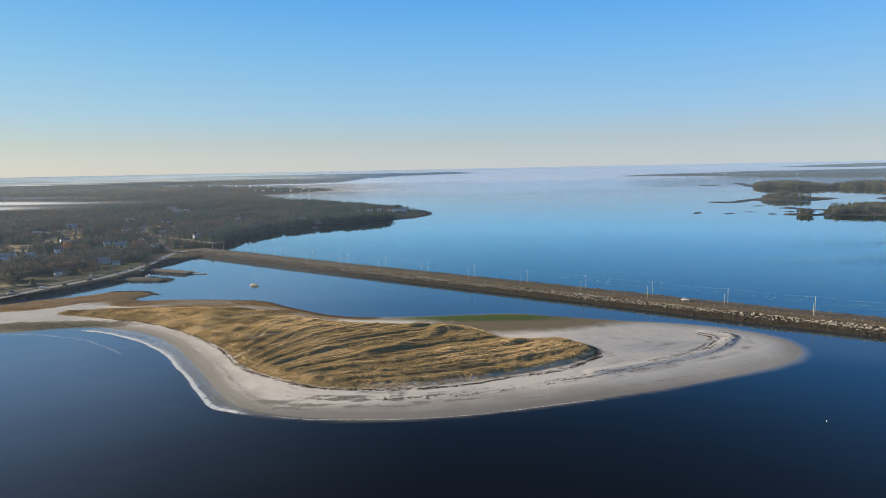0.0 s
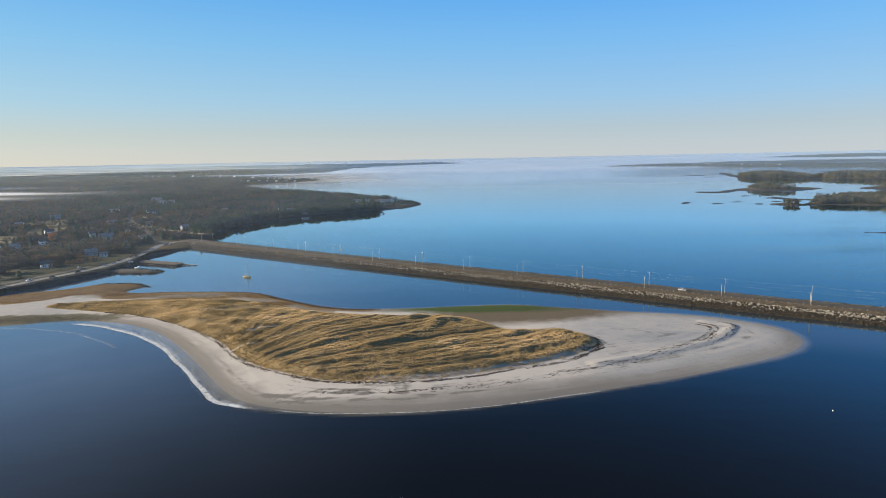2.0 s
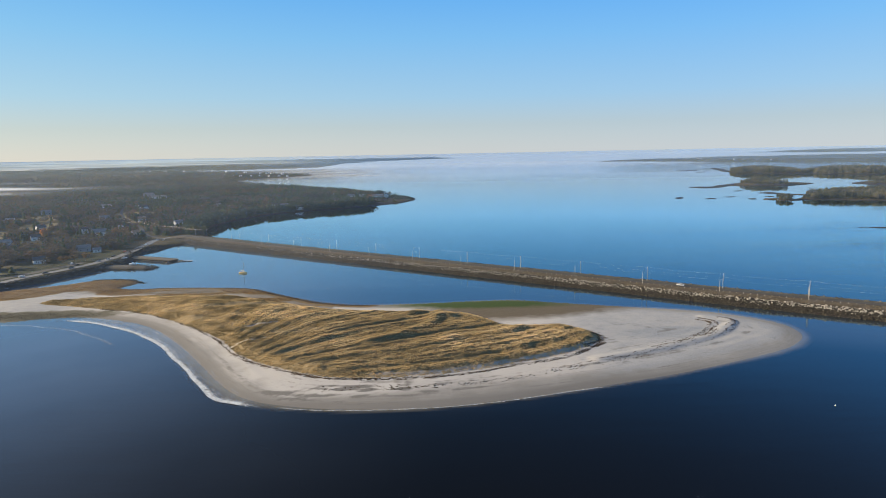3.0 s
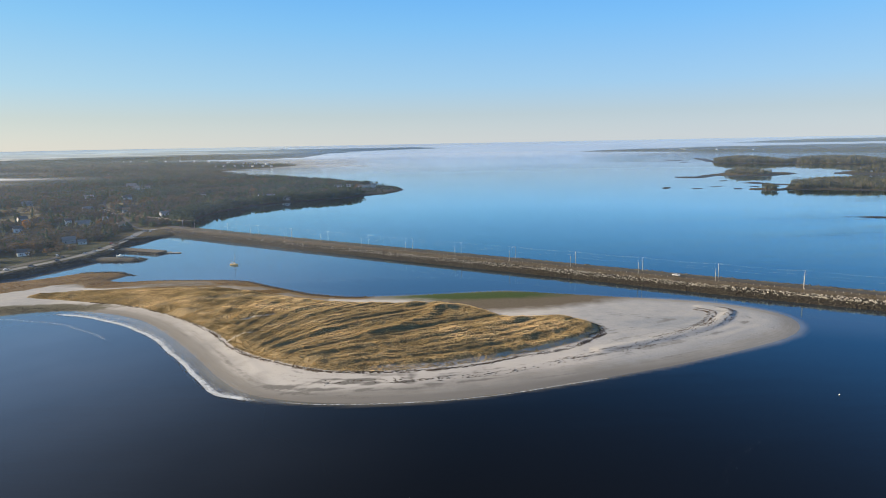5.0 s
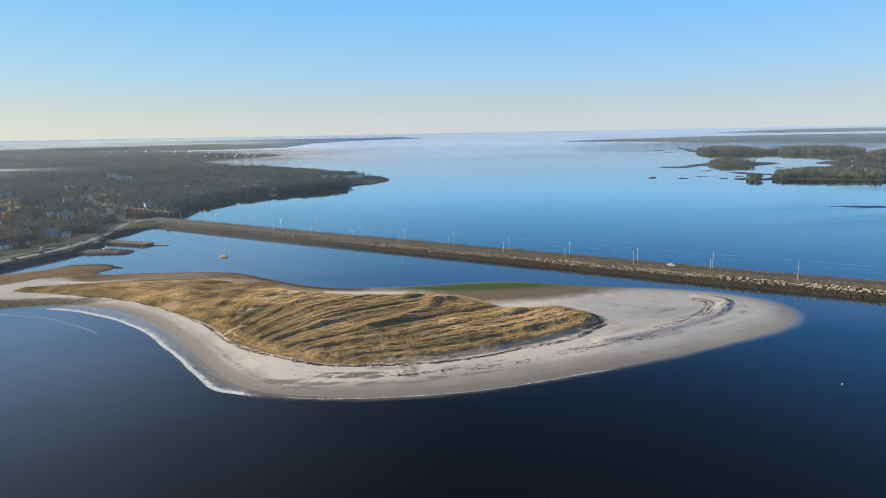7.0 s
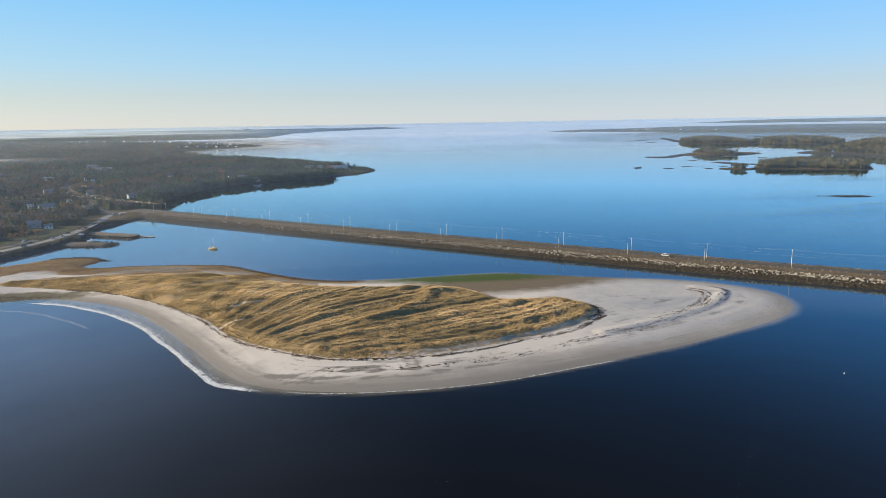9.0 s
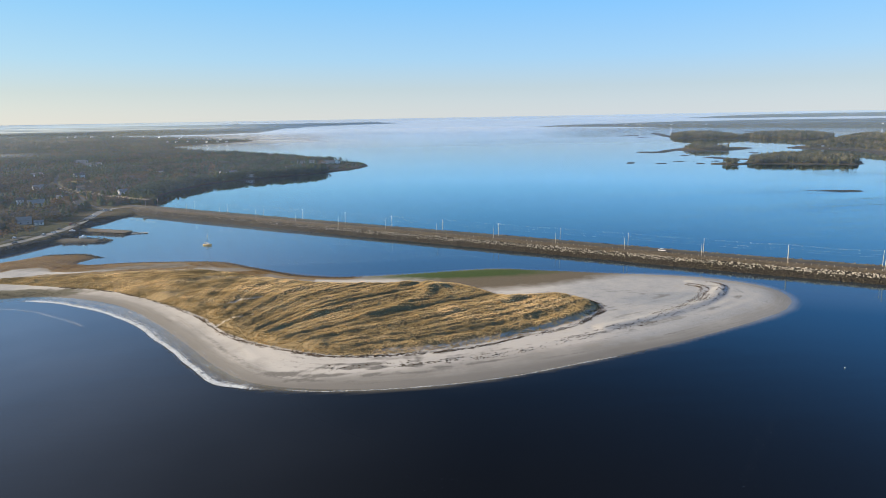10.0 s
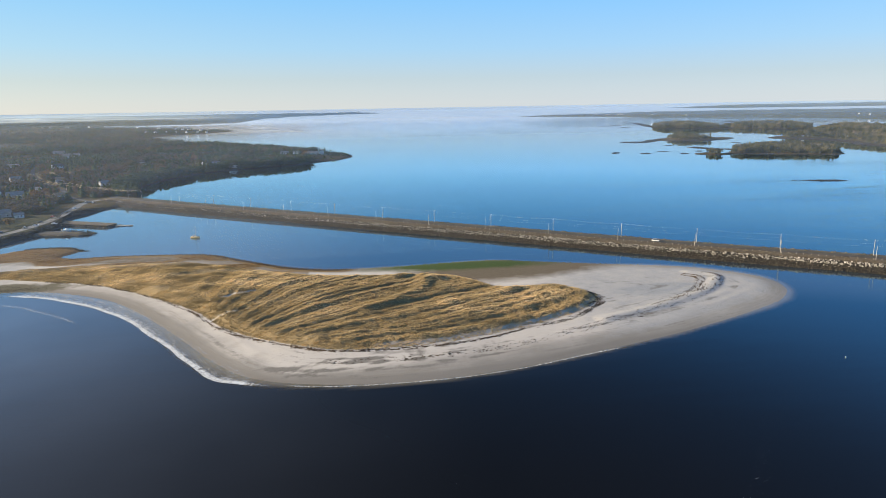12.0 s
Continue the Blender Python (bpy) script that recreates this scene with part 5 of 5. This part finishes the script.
def cable(name, a, b, sag, r=0.03):
    cu = bpy.data.curves.new(name, "CURVE")
    cu.dimensions, cu.bevel_depth, cu.bevel_resolution = "3D", r, 1
    sp = cu.splines.new("POLY")
    sp.points.add(12)
    for k in range(13):
        t = k / 12
        p = Vector(a).lerp(Vector(b), t) - Vector((0, 0, 4 * sag * t * (1 - t)))
        sp.points[k].co = (*p, 1)
    cu.materials.append(WIRE)
    return tagged(new(name, cu), "sunlit overhead power wire with a slight sag", "wire", "power wires")


# wires from pole to pole along the causeway
for k in range(-11, 4):
    m0, m1 = POLE_0 + 51.0 * k, POLE_0 + 51.0 * (k + 1)
    if m0 > 20:
        for off, z in ((-10.65, 14.85), (-8.55, 14.85), (-9.45, 12.6), (0.25, 12.9)):
            (x0, y0), (x1, y1) = station(m0, off)[0], station(m1, off)[0]
            cable("power_wire", (x0, y0, z), (x1, y1, z), 0.6, 0.008)

LINE = [(-312, 798), (-362, 842), (-422, 904), (-482, 966)]
for k, (x, y) in enumerate(LINE):
    for off in ((-8, 8) if k == 0 else (0,)):
        utility_pole(pose(x + 0.9 * off, y - 0.2 * off, max(at_land(x, y), 3.8), 0, 0, 48), 10.0, "weathered timber power pole near the landfall", "power poles on land")
for k in range(len(LINE) - 1):
    for off in (-3.5, 0.5, 3.5):
        (x0, y0), (x1, y1) = LINE[k], LINE[k + 1]
        w0, w1 = off * (1, 1, 1.9, 2.4)[k], off * (1, 1, 1.9, 2.4)[k + 1]
        cable("power_wire", (x0 + 0.5 * w0, y0 + 0.8 * w0, max(at_land(x0, y0), 3.8) + 9.6), (x1 + 0.5 * w1, y1 + 0.8 * w1, max(at_land(x1, y1), 3.8) + 9.6), 1.0 + 0.6 * k, 0.05)

# ---- houses ----
WALLS = {"white": (WHITE_WALL, "white clapboard"), "grey": (GREY_WALL, "grey shingled"), "blue": (BLUE_WALL, "pale blue-grey")}
ROOFS = {"dark": (ROOF_DARK, "dark shingle roof"), "grey": (ROOF_GREY, "light grey roof"), "rust": (ROOF_RUST, "rust-brown roof")}


def house(m, length, depth, high, wall, roof, size=1.0, where="among the trees"):
    kind = "long low" if length > 20 else ("two-storey" if high > 5 else "small")
    ob = thing("house", m @ Matrix.Diagonal((size, size, size, 1)), f"{kind} {WALLS[wall][1]} house with {ROOFS[roof][1]} {where}", "house", "houses on the shore")
    rise, hl, hd = 0.36 * depth, length / 2, depth / 2
    bm = bmesh.new()
    a = [bm.verts.new((x, y, z)) for x in (-hl, hl) for y, z in ((-hd, -1.5), (hd, -1.5), (hd, high), (0, high + rise), (-hd, high))]
    bm.faces.new(a[4::-1]), bm.faces.new(a[5:])
    for k in range(5):
        bm.faces.new((a[k], a[(k + 1) % 5], a[5 + (k + 1) % 5], a[5 + k]))
    part("wall", bm, WALLS[wall][0], ob)
    bm = bmesh.new()
    over, th = 0.5, 0.25
    k = rise / hd
    prof = [(-hd - over, high - over * k), (0, high + rise), (hd + over, high - over * k), (hd + over, high - over * k + th), (0, high + rise + th * 1.2), (-hd - over, high - over * k + th)]
    b = [bm.verts.new((x, y, z + 0.03)) for x in (-hl - over, hl + over) for y, z in prof]
    bm.faces.new(b[5::-1]), bm.faces.new(b[6:])
    for j in range(6):
        bm.faces.new((b[j], b[(j + 1) % 6], b[6 + (j + 1) % 6], b[6 + j]))
    bmesh.ops.recalc_face_normals(bm, faces=bm.faces)
    part("roof", bm, ROOFS[roof][0], ob)
    if length < 21:
        part("chimney", box(bmesh.new(), 0.22 * length, 0.1 * depth, high + 0.55 * rise, 0.8, 0.8, 0.45 * rise + 1.3, 0.04), BRICK_RED, ob, "brick chimney")
    part("door", box(bmesh.new(), -0.1 * length, -hd - 0.04, 0, 1.0, 0.1, 2.1, 0.02), GREY_WALL, ob, "grey front door")
    cols = max(2, int(length / 4.5))
    for row in range(2 if high > 5 else 1):
        for c in range(cols):
            x = -hl + (c + 0.5) * length / cols
            if row == 0 and abs(x + 0.1 * length) < 1.2:
                continue
            for side in (-1, 1):
                w = part("window", box(bmesh.new(), x, side * (hd + 0.03), 0.9 + 2.7 * row, 1.3, 0.1, 1.4, 0.02), WHITE_WALL, ob)
                part("pane", box(bmesh.new(), x, side * (hd + 0.06), 1.0 + 2.7 * row, 1.1, 0.08, 1.2), GLASS, w, "dark glass")
    return ob


for x, y, turn, length, depth, high, wall, roof in HOUSE_SPOTS:
    house(pose(x, y, at_land(x, y) + 0.2, 0, 0, turn), 0.82 * length, 0.9 * depth, 0.95 * high, wall, roof)


def far_house(x, y, z, turn, length, depth, high, wall, roof, where):
    p = far(np.array([[x, y, z], [x, y, z + 100]], float))
    return house(pose(*p[0], 0, 0, turn), length, depth, high, wall, roof, float((p[1, 2] - p[0, 2]) / 100), where)


# villages seen over the water
for k in range(11):
    t = (k + 0.35 * math.sin(7.7 * k)) / 10
    x, y = np.interp(t, [0, 0.45, 1], [1835, 2010, 2165]), np.interp(t, [0, 0.45, 1], [4935, 4710, 4180])
    l = 8 + 8 * ((k * 7) % 5) / 4 + (7 if k < 4 else 0)
    far_house(x + 105 + 16 * math.sin(9.1 * k), y + 20 * math.sin(3.7 * k), 9 + 2.0 * math.sin(2.3 * k), 50 + 23 * k, l, 9, 3.4, "white" if k % 3 == 1 else "grey", "grey", "across the bay")
for x, y, z, l in ((1118, 1572, 2.0, 7), (2760, 3150, 14, 10), (2790, 3260, 15, 9)):
    far_house(x, y, z, 70, l, 0.75 * l, 4.5, "white", "grey", "by the water")
for k in range(13):
    t = (k + 0.4 * math.sin(5.0 * k)) / 12
    x, y = np.interp(t, [0, 0.35, 0.6, 0.8, 1], [-1850, -1450, -1120, -835, -690]), np.interp(t, [0, 0.35, 0.6, 0.8, 1], [4330, 4180, 3770, 3370, 3130])
    far_house(x, y, 8, 20 * k, 9 + 3 * (k % 3), 7, 4.0, "white", "grey", "far off")
for k in range(7):
    far_house(-905 + 46 * k, 3040 - 18 * k + 14 * math.sin(4 * k), 6, 35 * k, 8 + 2 * (k % 2), 6, 3.8, "white", "grey" if k % 2 else "dark", "far off")
for k in range(8):
    far_house(-520 + 110 * k, 9250 + 210 * k, 16, 30 * k, 34, 18, 10, "white", "grey", "far off")


# ---- vehicles ----
CARS = [(-380, 560, 62, "white", "parked on the gravel strip"), (-359, 596, 70, "dark_blue", "on the shore road"), (-362, 612, 72, "black", "on the shore road"), (-372, 622, 100, "white", "parked by the shore road"),
        (-369, 574, 62, "black", "on the shore road"), (-391, 536, 55, "silver", "parked on the gravel strip"), (-396, 545, 55, "black", "parked on the gravel strip"), (-353, 632, 80, "silver", "by the landing"),
        (-349, 643, 20, "white", "by the landing"), (-352, 660, 86, "black", "on the shore road"), (-354, 690, 90, "red", "on the shore road"), (-354, 741, 92, "white", "on the shore road"), (-349, 778, 95, "white", "near the causeway"), (-358, 783, 95, "silver", "near the causeway"), (-336, 648, 10, "white", "parked at the wharf")]
def car(m, paint, label, long=4.6, high=1.5):
    ob = thing("car", m, label, "car", "cars by the shore road")
    bm = box(bmesh.new(), 0, 0, 0.32, long, 1.8, 0.62, 0.14)
    part("body", bm, PAINTS[paint], ob)
    bm = bmesh.new()
    hl, top = 0.30 * long, high
    lo = [bm.verts.new((x, y, 0.92)) for x, y in ((-1.15 * hl, -0.82), (1.1 * hl, -0.82), (1.1 * hl, 0.82), (-1.15 * hl, 0.82))]
    up = [bm.verts.new((x, y, top - 0.06)) for x, y in ((-0.85 * hl, -0.66), (0.55 * hl, -0.66), (0.55 * hl, 0.66), (-0.85 * hl, 0.66))]
    for k in range(4):
        bm.faces.new((lo[k], lo[(k + 1) % 4], up[(k + 1) % 4], up[k]))
    bm.faces.new(up)
    part("cabin_glass", bm, GLASS, ob, "dark car windows")
    part("roof_panel", box(bmesh.new(), -0.15 * hl, 0, top - 0.06, 1.5 * hl, 1.36, 0.07, 0.02), PAINTS[paint], ob)
    for x in (-0.31 * long, 0.31 * long):
        for y in (-0.82, 0.82):
            w = part("wheel", rod(bmesh.new(), (x, y - 0.11, 0.33), (x, y + 0.11, 0.33), 0.33, 0.33, 14), RUBBER, ob, "black tyre")
            part("rim", rod(bmesh.new(), (x, y * 1.145 - 0.01, 0.33), (x, y * 1.145 + 0.01, 0.33), 0.2, 0.2, 12), PAINTS["silver"], w, "silver rim")
    return ob


(cx, cy), ca = station(CAR_M, -3.0)
car(pose(cx, cy, 5.32, 0, 0, math.degrees(ca)), "white", "white car driving along the causeway road", 4.9, 1.7)
for x, y, turn, paint, what in CARS:
    z = 4.05
    car(pose(x, y, z, 0, 0, turn), paint, f"{paint.replace('_', ' ')} car {what}")

# ---- wharf, jetty and boats ----
def mound(name, outline, top, material, label):
    poly = smooth(outline, 5)
    lo, hi = poly.min(0) - 10, poly.max(0) + 10
    q, faces = grid(axis((lo[0], hi[0], 1.2)), axis((lo[1], hi[1], 1.2)))
    s = sdf(q, poly) + 0.7 * fbm(q, 5, 2, 97)
    z = np.where(s < 0, np.maximum(0.7 * s, -3), top * (1 - np.exp(-np.maximum(s, 0) / 2.2))) + 0.15 * fbm(q, 2.5, 2, 98)
    return tagged(sheet(name, q, z, faces, material, s > -5), label, "jetty", kind="structure")


mound("jetty", [(-362, 610), (-330, 609), (-301, 606), (-297, 612), (-303, 621), (-330, 629), (-362, 640)], 2.1, DARK_BANK, "gravel-topped landing with rough dark edges")
edge = smooth([(-345, 607), (-318, 605), (-299, 604), (-294, 612), (-302, 623), (-325, 631)], 8, False)
p = edge[RNG.integers(0, len(edge), 420)] + RNG.normal(0, 1.6, (420, 2))
sz = RNG.uniform(0.4, 1.1, 420)
v, f, t = scatter(BOULDERS, np.column_stack((p, RNG.uniform(-0.2, 1.2, 420))), np.column_stack((sz * 1.2, sz, sz * 0.8)), RNG.uniform(0, 6.28, 420), RNG.random(420))
tagged(mesh_object("jetty_rocks", v, f, WEED_ROCK), "dark weedy rocks round the landing", "rocks", kind="stuff")

a, b = Vector((-342, 672, 0)), Vector((-288, 645, 0))
wharf = thing("wharf", pose(*((a + b) / 2), 0, 0, math.degrees(math.atan2(b.y - a.y, b.x - a.x))), "old timber wharf on dark crib piles", "wharf")
span = (b - a).length
bm = bmesh.new()
for k in range(int(span / 0.6)):
    box(bm, -span / 2 + 0.3 + 0.6 * k, 0, 1.7, 0.54, 12.0, 0.18, 0.0)
part("deck", bm, TIMBER, wharf)
for y in (-5.6, 5.6):
    part("curb", box(bmesh.new(), 0, y, 1.9, span, 0.3, 0.3, 0.03), TIMBER, wharf)
    for k in range(15):
        part("pile", rod(bmesh.new(), (-span / 2 + 1 + k * (span - 2) / 14, y * 1.04, -1.5), (-span / 2 + 1 + k * (span - 2) / 14, y * 1.04, 2.5), 0.24, 0.2, 8), TIMBER, wharf, "dark timber pile")
part("crib", box(bmesh.new(), 0, 0, -1.5, span - 1, 10.4, 3.1, 0.1), WEED_ROCK, wharf, "dark stone-filled crib")
t = RNG.random((260, 1))
p = np.array((a.x, a.y)) * (1 - t) + np.array((b.x + 2, b.y - 1)) * t
side = np.where(RNG.random(260) < 0.7, -1, 1)[:, None] * np.array((0.45, 0.89)) * RNG.uniform(5.2, 8.6, (260, 1))
sz = RNG.uniform(0.7, 1.7, 260)
v, f, t = scatter(BOULDERS, np.column_stack((p + side, RNG.uniform(-0.2, 0.8, 260))), np.column_stack((sz * 1.2, sz, sz * 0.8)), RNG.uniform(0, 6.28, 260), RNG.random(260))
tagged(mesh_object("wharf_rocks", v, f, SHORE_ROCK), "brown rocks banked against the wharf", "rocks", kind="stuff")
dock = thing("floating_dock", pose(-278, 645, 0, 0, 0, 2), "grey timber floating dock beside the wharf", "dock")
bm = bmesh.new()
for k in range(24):
    box(bm, -7 + 0.6 * k, 0, 0.55, 0.54, 3.0, 0.12)
part("deck", bm, POLE_WOOD, dock)
for x in (-5, 0, 5):
    part("float", box(bmesh.new(), x, 0, -0.2, 3.2, 2.4, 0.73, 0.08), TIMBER, dock)


def hull_mesh(long, beam, free, draft):
    bm = bmesh.new()
    rows = []
    for k in range(13):
        t = k / 12
        w = beam / 2 * (1 - (2 * abs(t - 0.45)) ** 2.4 * (1.0 if t > 0.45 else 0.45))
        w = max(w, 0.03)
        sheer = free * (1 + 0.35 * (t - 0.4) ** 2 * 4)
        x = (t - 0.5) * long
        row = [bm.verts.new((x, w * c, z)) for c, z in ((-1, sheer), (-0.92, 0.35 * free), (-0.55, -0.6 * draft), (0, -draft), (0.55, -0.6 * draft), (0.92, 0.35 * free), (1, sheer))]
        rows.append(row)
    for r0, r1 in zip(rows, rows[1:]):
        for k in range(6):
            bm.faces.new((r0[k], r1[k], r1[k + 1], r0[k + 1]))
        bm.faces.new((r0[6], r1[6], r1[0], r0[0]))
    bm.faces.new(rows[0]), bm.faces.new(rows[-1][::-1])
    bmesh.ops.recalc_face_normals(bm, faces=bm.faces)
    return bm


yacht = thing("sailboat", pose(-203.5, 573, 0, 0, 0, -14), "small moored sailboat with a buff hull and bare mast", "boat")
part("hull", hull_mesh(7.2, 2.4, 1.0, 0.5), HULL, yacht, shade=True)
part("cabin", box(bmesh.new(), 0.3, 0, 1.0, 2.6, 1.5, 0.6, 0.15), CANVAS, yacht, "cream cabin")
mast = part("mast", rod(bmesh.new(), (0.7, 0, 1.0), (0.7, 0, 10.0), 0.14, 0.10), POLE_WOOD, yacht)
part("boom", rod(bmesh.new(), (0.6, 0, 2.2), (-2.6, 0, 2.3), 0.06, 0.05), POLE_WOOD, yacht)
part("sail_cover", rod(bmesh.new(), (0.5, 0, 2.4), (-2.4, 0, 2.45), 0.18, 0.13), CANVAS, yacht, "cream furled sail cover")
for e in ((3.4, 0, 1.1), (-3.4, 0, 1.1)):
    part("stay", rod(bmesh.new(), e, (0.7, 0, 9.9), 0.02, 0.02, 4), WIRE, yacht)
for x, y, turn in ((-316, 619, 30),):
    skiff = thing("motorboat", pose(x, y, 2.75, 0, 0, turn), "white motorboat hauled out on the gravel landing", "boat")
    part("hull", hull_mesh(6.0, 2.1, 0.9, 0.35), FLOAT_WHITE, skiff, shade=True)
    part("wheelhouse", box(bmesh.new(), 0.4, 0, 0.9, 1.6, 1.4, 1.2, 0.12), FLOAT_WHITE, skiff)
    part("windscreen", box(bmesh.new(), 1.2, 0, 1.45, 0.08, 1.2, 0.5), GLASS, skiff, "dark windscreen")

buoy = thing("mooring_buoy", pose(105, 257, 0), "white plastic mooring buoy floating in the dark bay", "buoy")
bm = bmesh.new()
bmesh.ops.create_uvsphere(bm, u_segments=16, v_segments=10, radius=0.27, matrix=Matrix.Translation((0, 0, 0.16)) @ Matrix.Diagonal((1, 1, 0.9, 1)))
part("float", bm, FLOAT_WHITE, buoy, shade=True)
part("collar", rod(bmesh.new(), (0, 0, 0.08), (0, 0, 0.14), 0.285, 0.285, 16), PAINTS["dark_blue"], buoy, "dark blue band")
part("ring", rod(bmesh.new(), (0, 0, 0.45), (0, 0, 0.64), 0.05, 0.04), PAINTS["silver"], buoy)

# scattered foam flecks on the near water
FLECKS = [(74, 246, 38, 209, 44), (46, 218, 10, 179, 64), (-70, 195, -50, 210, 14)]
p = []
for x0, y0, x1, y1, n_ in FLECKS:
    t = RNG.random((n_, 1))
    p.append(np.array((x0, y0)) * (1 - t) + np.array((x1, y1)) * t + RNG.normal(0, 1.3, (n_, 2)))
p = np.vstack(p)
sz = RNG.uniform(0.04, 0.11, len(p))
v, f, t = scatter(BOULDERS, np.column_stack((p, np.full(len(p), 0.01))), np.column_stack((sz * 1.5, sz, sz * 0.12)), RNG.uniform(0, 6.28, len(p)), RNG.random(len(p)))
tagged(mesh_object("foam_flecks", v, f, SCUM), "small pale grey foam flecks adrift in a line", "foam", kind="stuff")

# ---- single trees in the village ----
def single_tree(name, m, template, crown_mat, label):
    ob = thing(name, m, label, "tree", "single trees in the village")
    part("trunk", rod(bmesh.new(), (0, 0, -0.03), (0, 0, 0.6), 0.022, 0.008, 8), BARK, ob)
    v, f = template
    mesh_object("crown", v, f, crown_mat, ob, {"tint": np.full(len(v), 0.45)})
    return ob


def site(x, y, h):
    return pose(x, y, at_land(x, y)) @ Matrix.Diagonal((h, h, h, 1))


for name, template, mt, h, label, spots in (
        ("spruce_tree", conifer(301, 11, 8), SPRUCE, 11, "tall dark spruce beside the village houses", [(-430, 735), (-436, 728), (-443, 742), (-398, 745), (-425, 655), (-433, 650), (-385, 760), (-392, 768), (-480, 850), (-500, 850), (-475, 905), (-418, 850), (-388, 850), (-520, 795)]),
        ("autumn_tree", broadleaf(302, 150, 0.07), AUTUMN, 8, "bare brown autumn tree near the shore road", [(-440, 690), (-404, 690), (-432, 670), (-450, 720), (-395, 800), (-410, 780), (-384, 790), (-470, 800), (-455, 770), (-428, 790)])):
    first = None
    for k, (x, y) in enumerate(spots):
        hh = h * (0.8 + 0.4 * ((k * 37) % 10) / 10)
        if first is None:
            first = single_tree(name, site(x, y, h), template, mt, label)
        else:
            c = copy_thing(first, pose(x, y, at_land(x, y), 0, 0, 40 * k))
            c.scale = (hh, hh, hh)
single_tree("maple_tree", site(-503, 812, 14), broadleaf(303, 520, 0.065), ORANGE, "round maple in bright orange autumn leaf behind a white house")

# ---- nearest armour blocks, one by one ----
block_meshes = []
for v, f in BOULDERS:
    me = bpy.data.meshes.new("rock")
    me.from_pydata(v.tolist(), [], f.tolist())
    me.materials.append(GRANITE_PIECE)
    block_meshes.append(me)
for j, k in enumerate(NEAR_ROCKS):
    ob = new("rock", block_meshes[j % len(block_meshes)])
    ob.parent = causeway
    ob.matrix_world = pose(*rock_p[k], 0, 0, (j * 67) % 360) @ Matrix.Diagonal((*rock_s[k], 1))
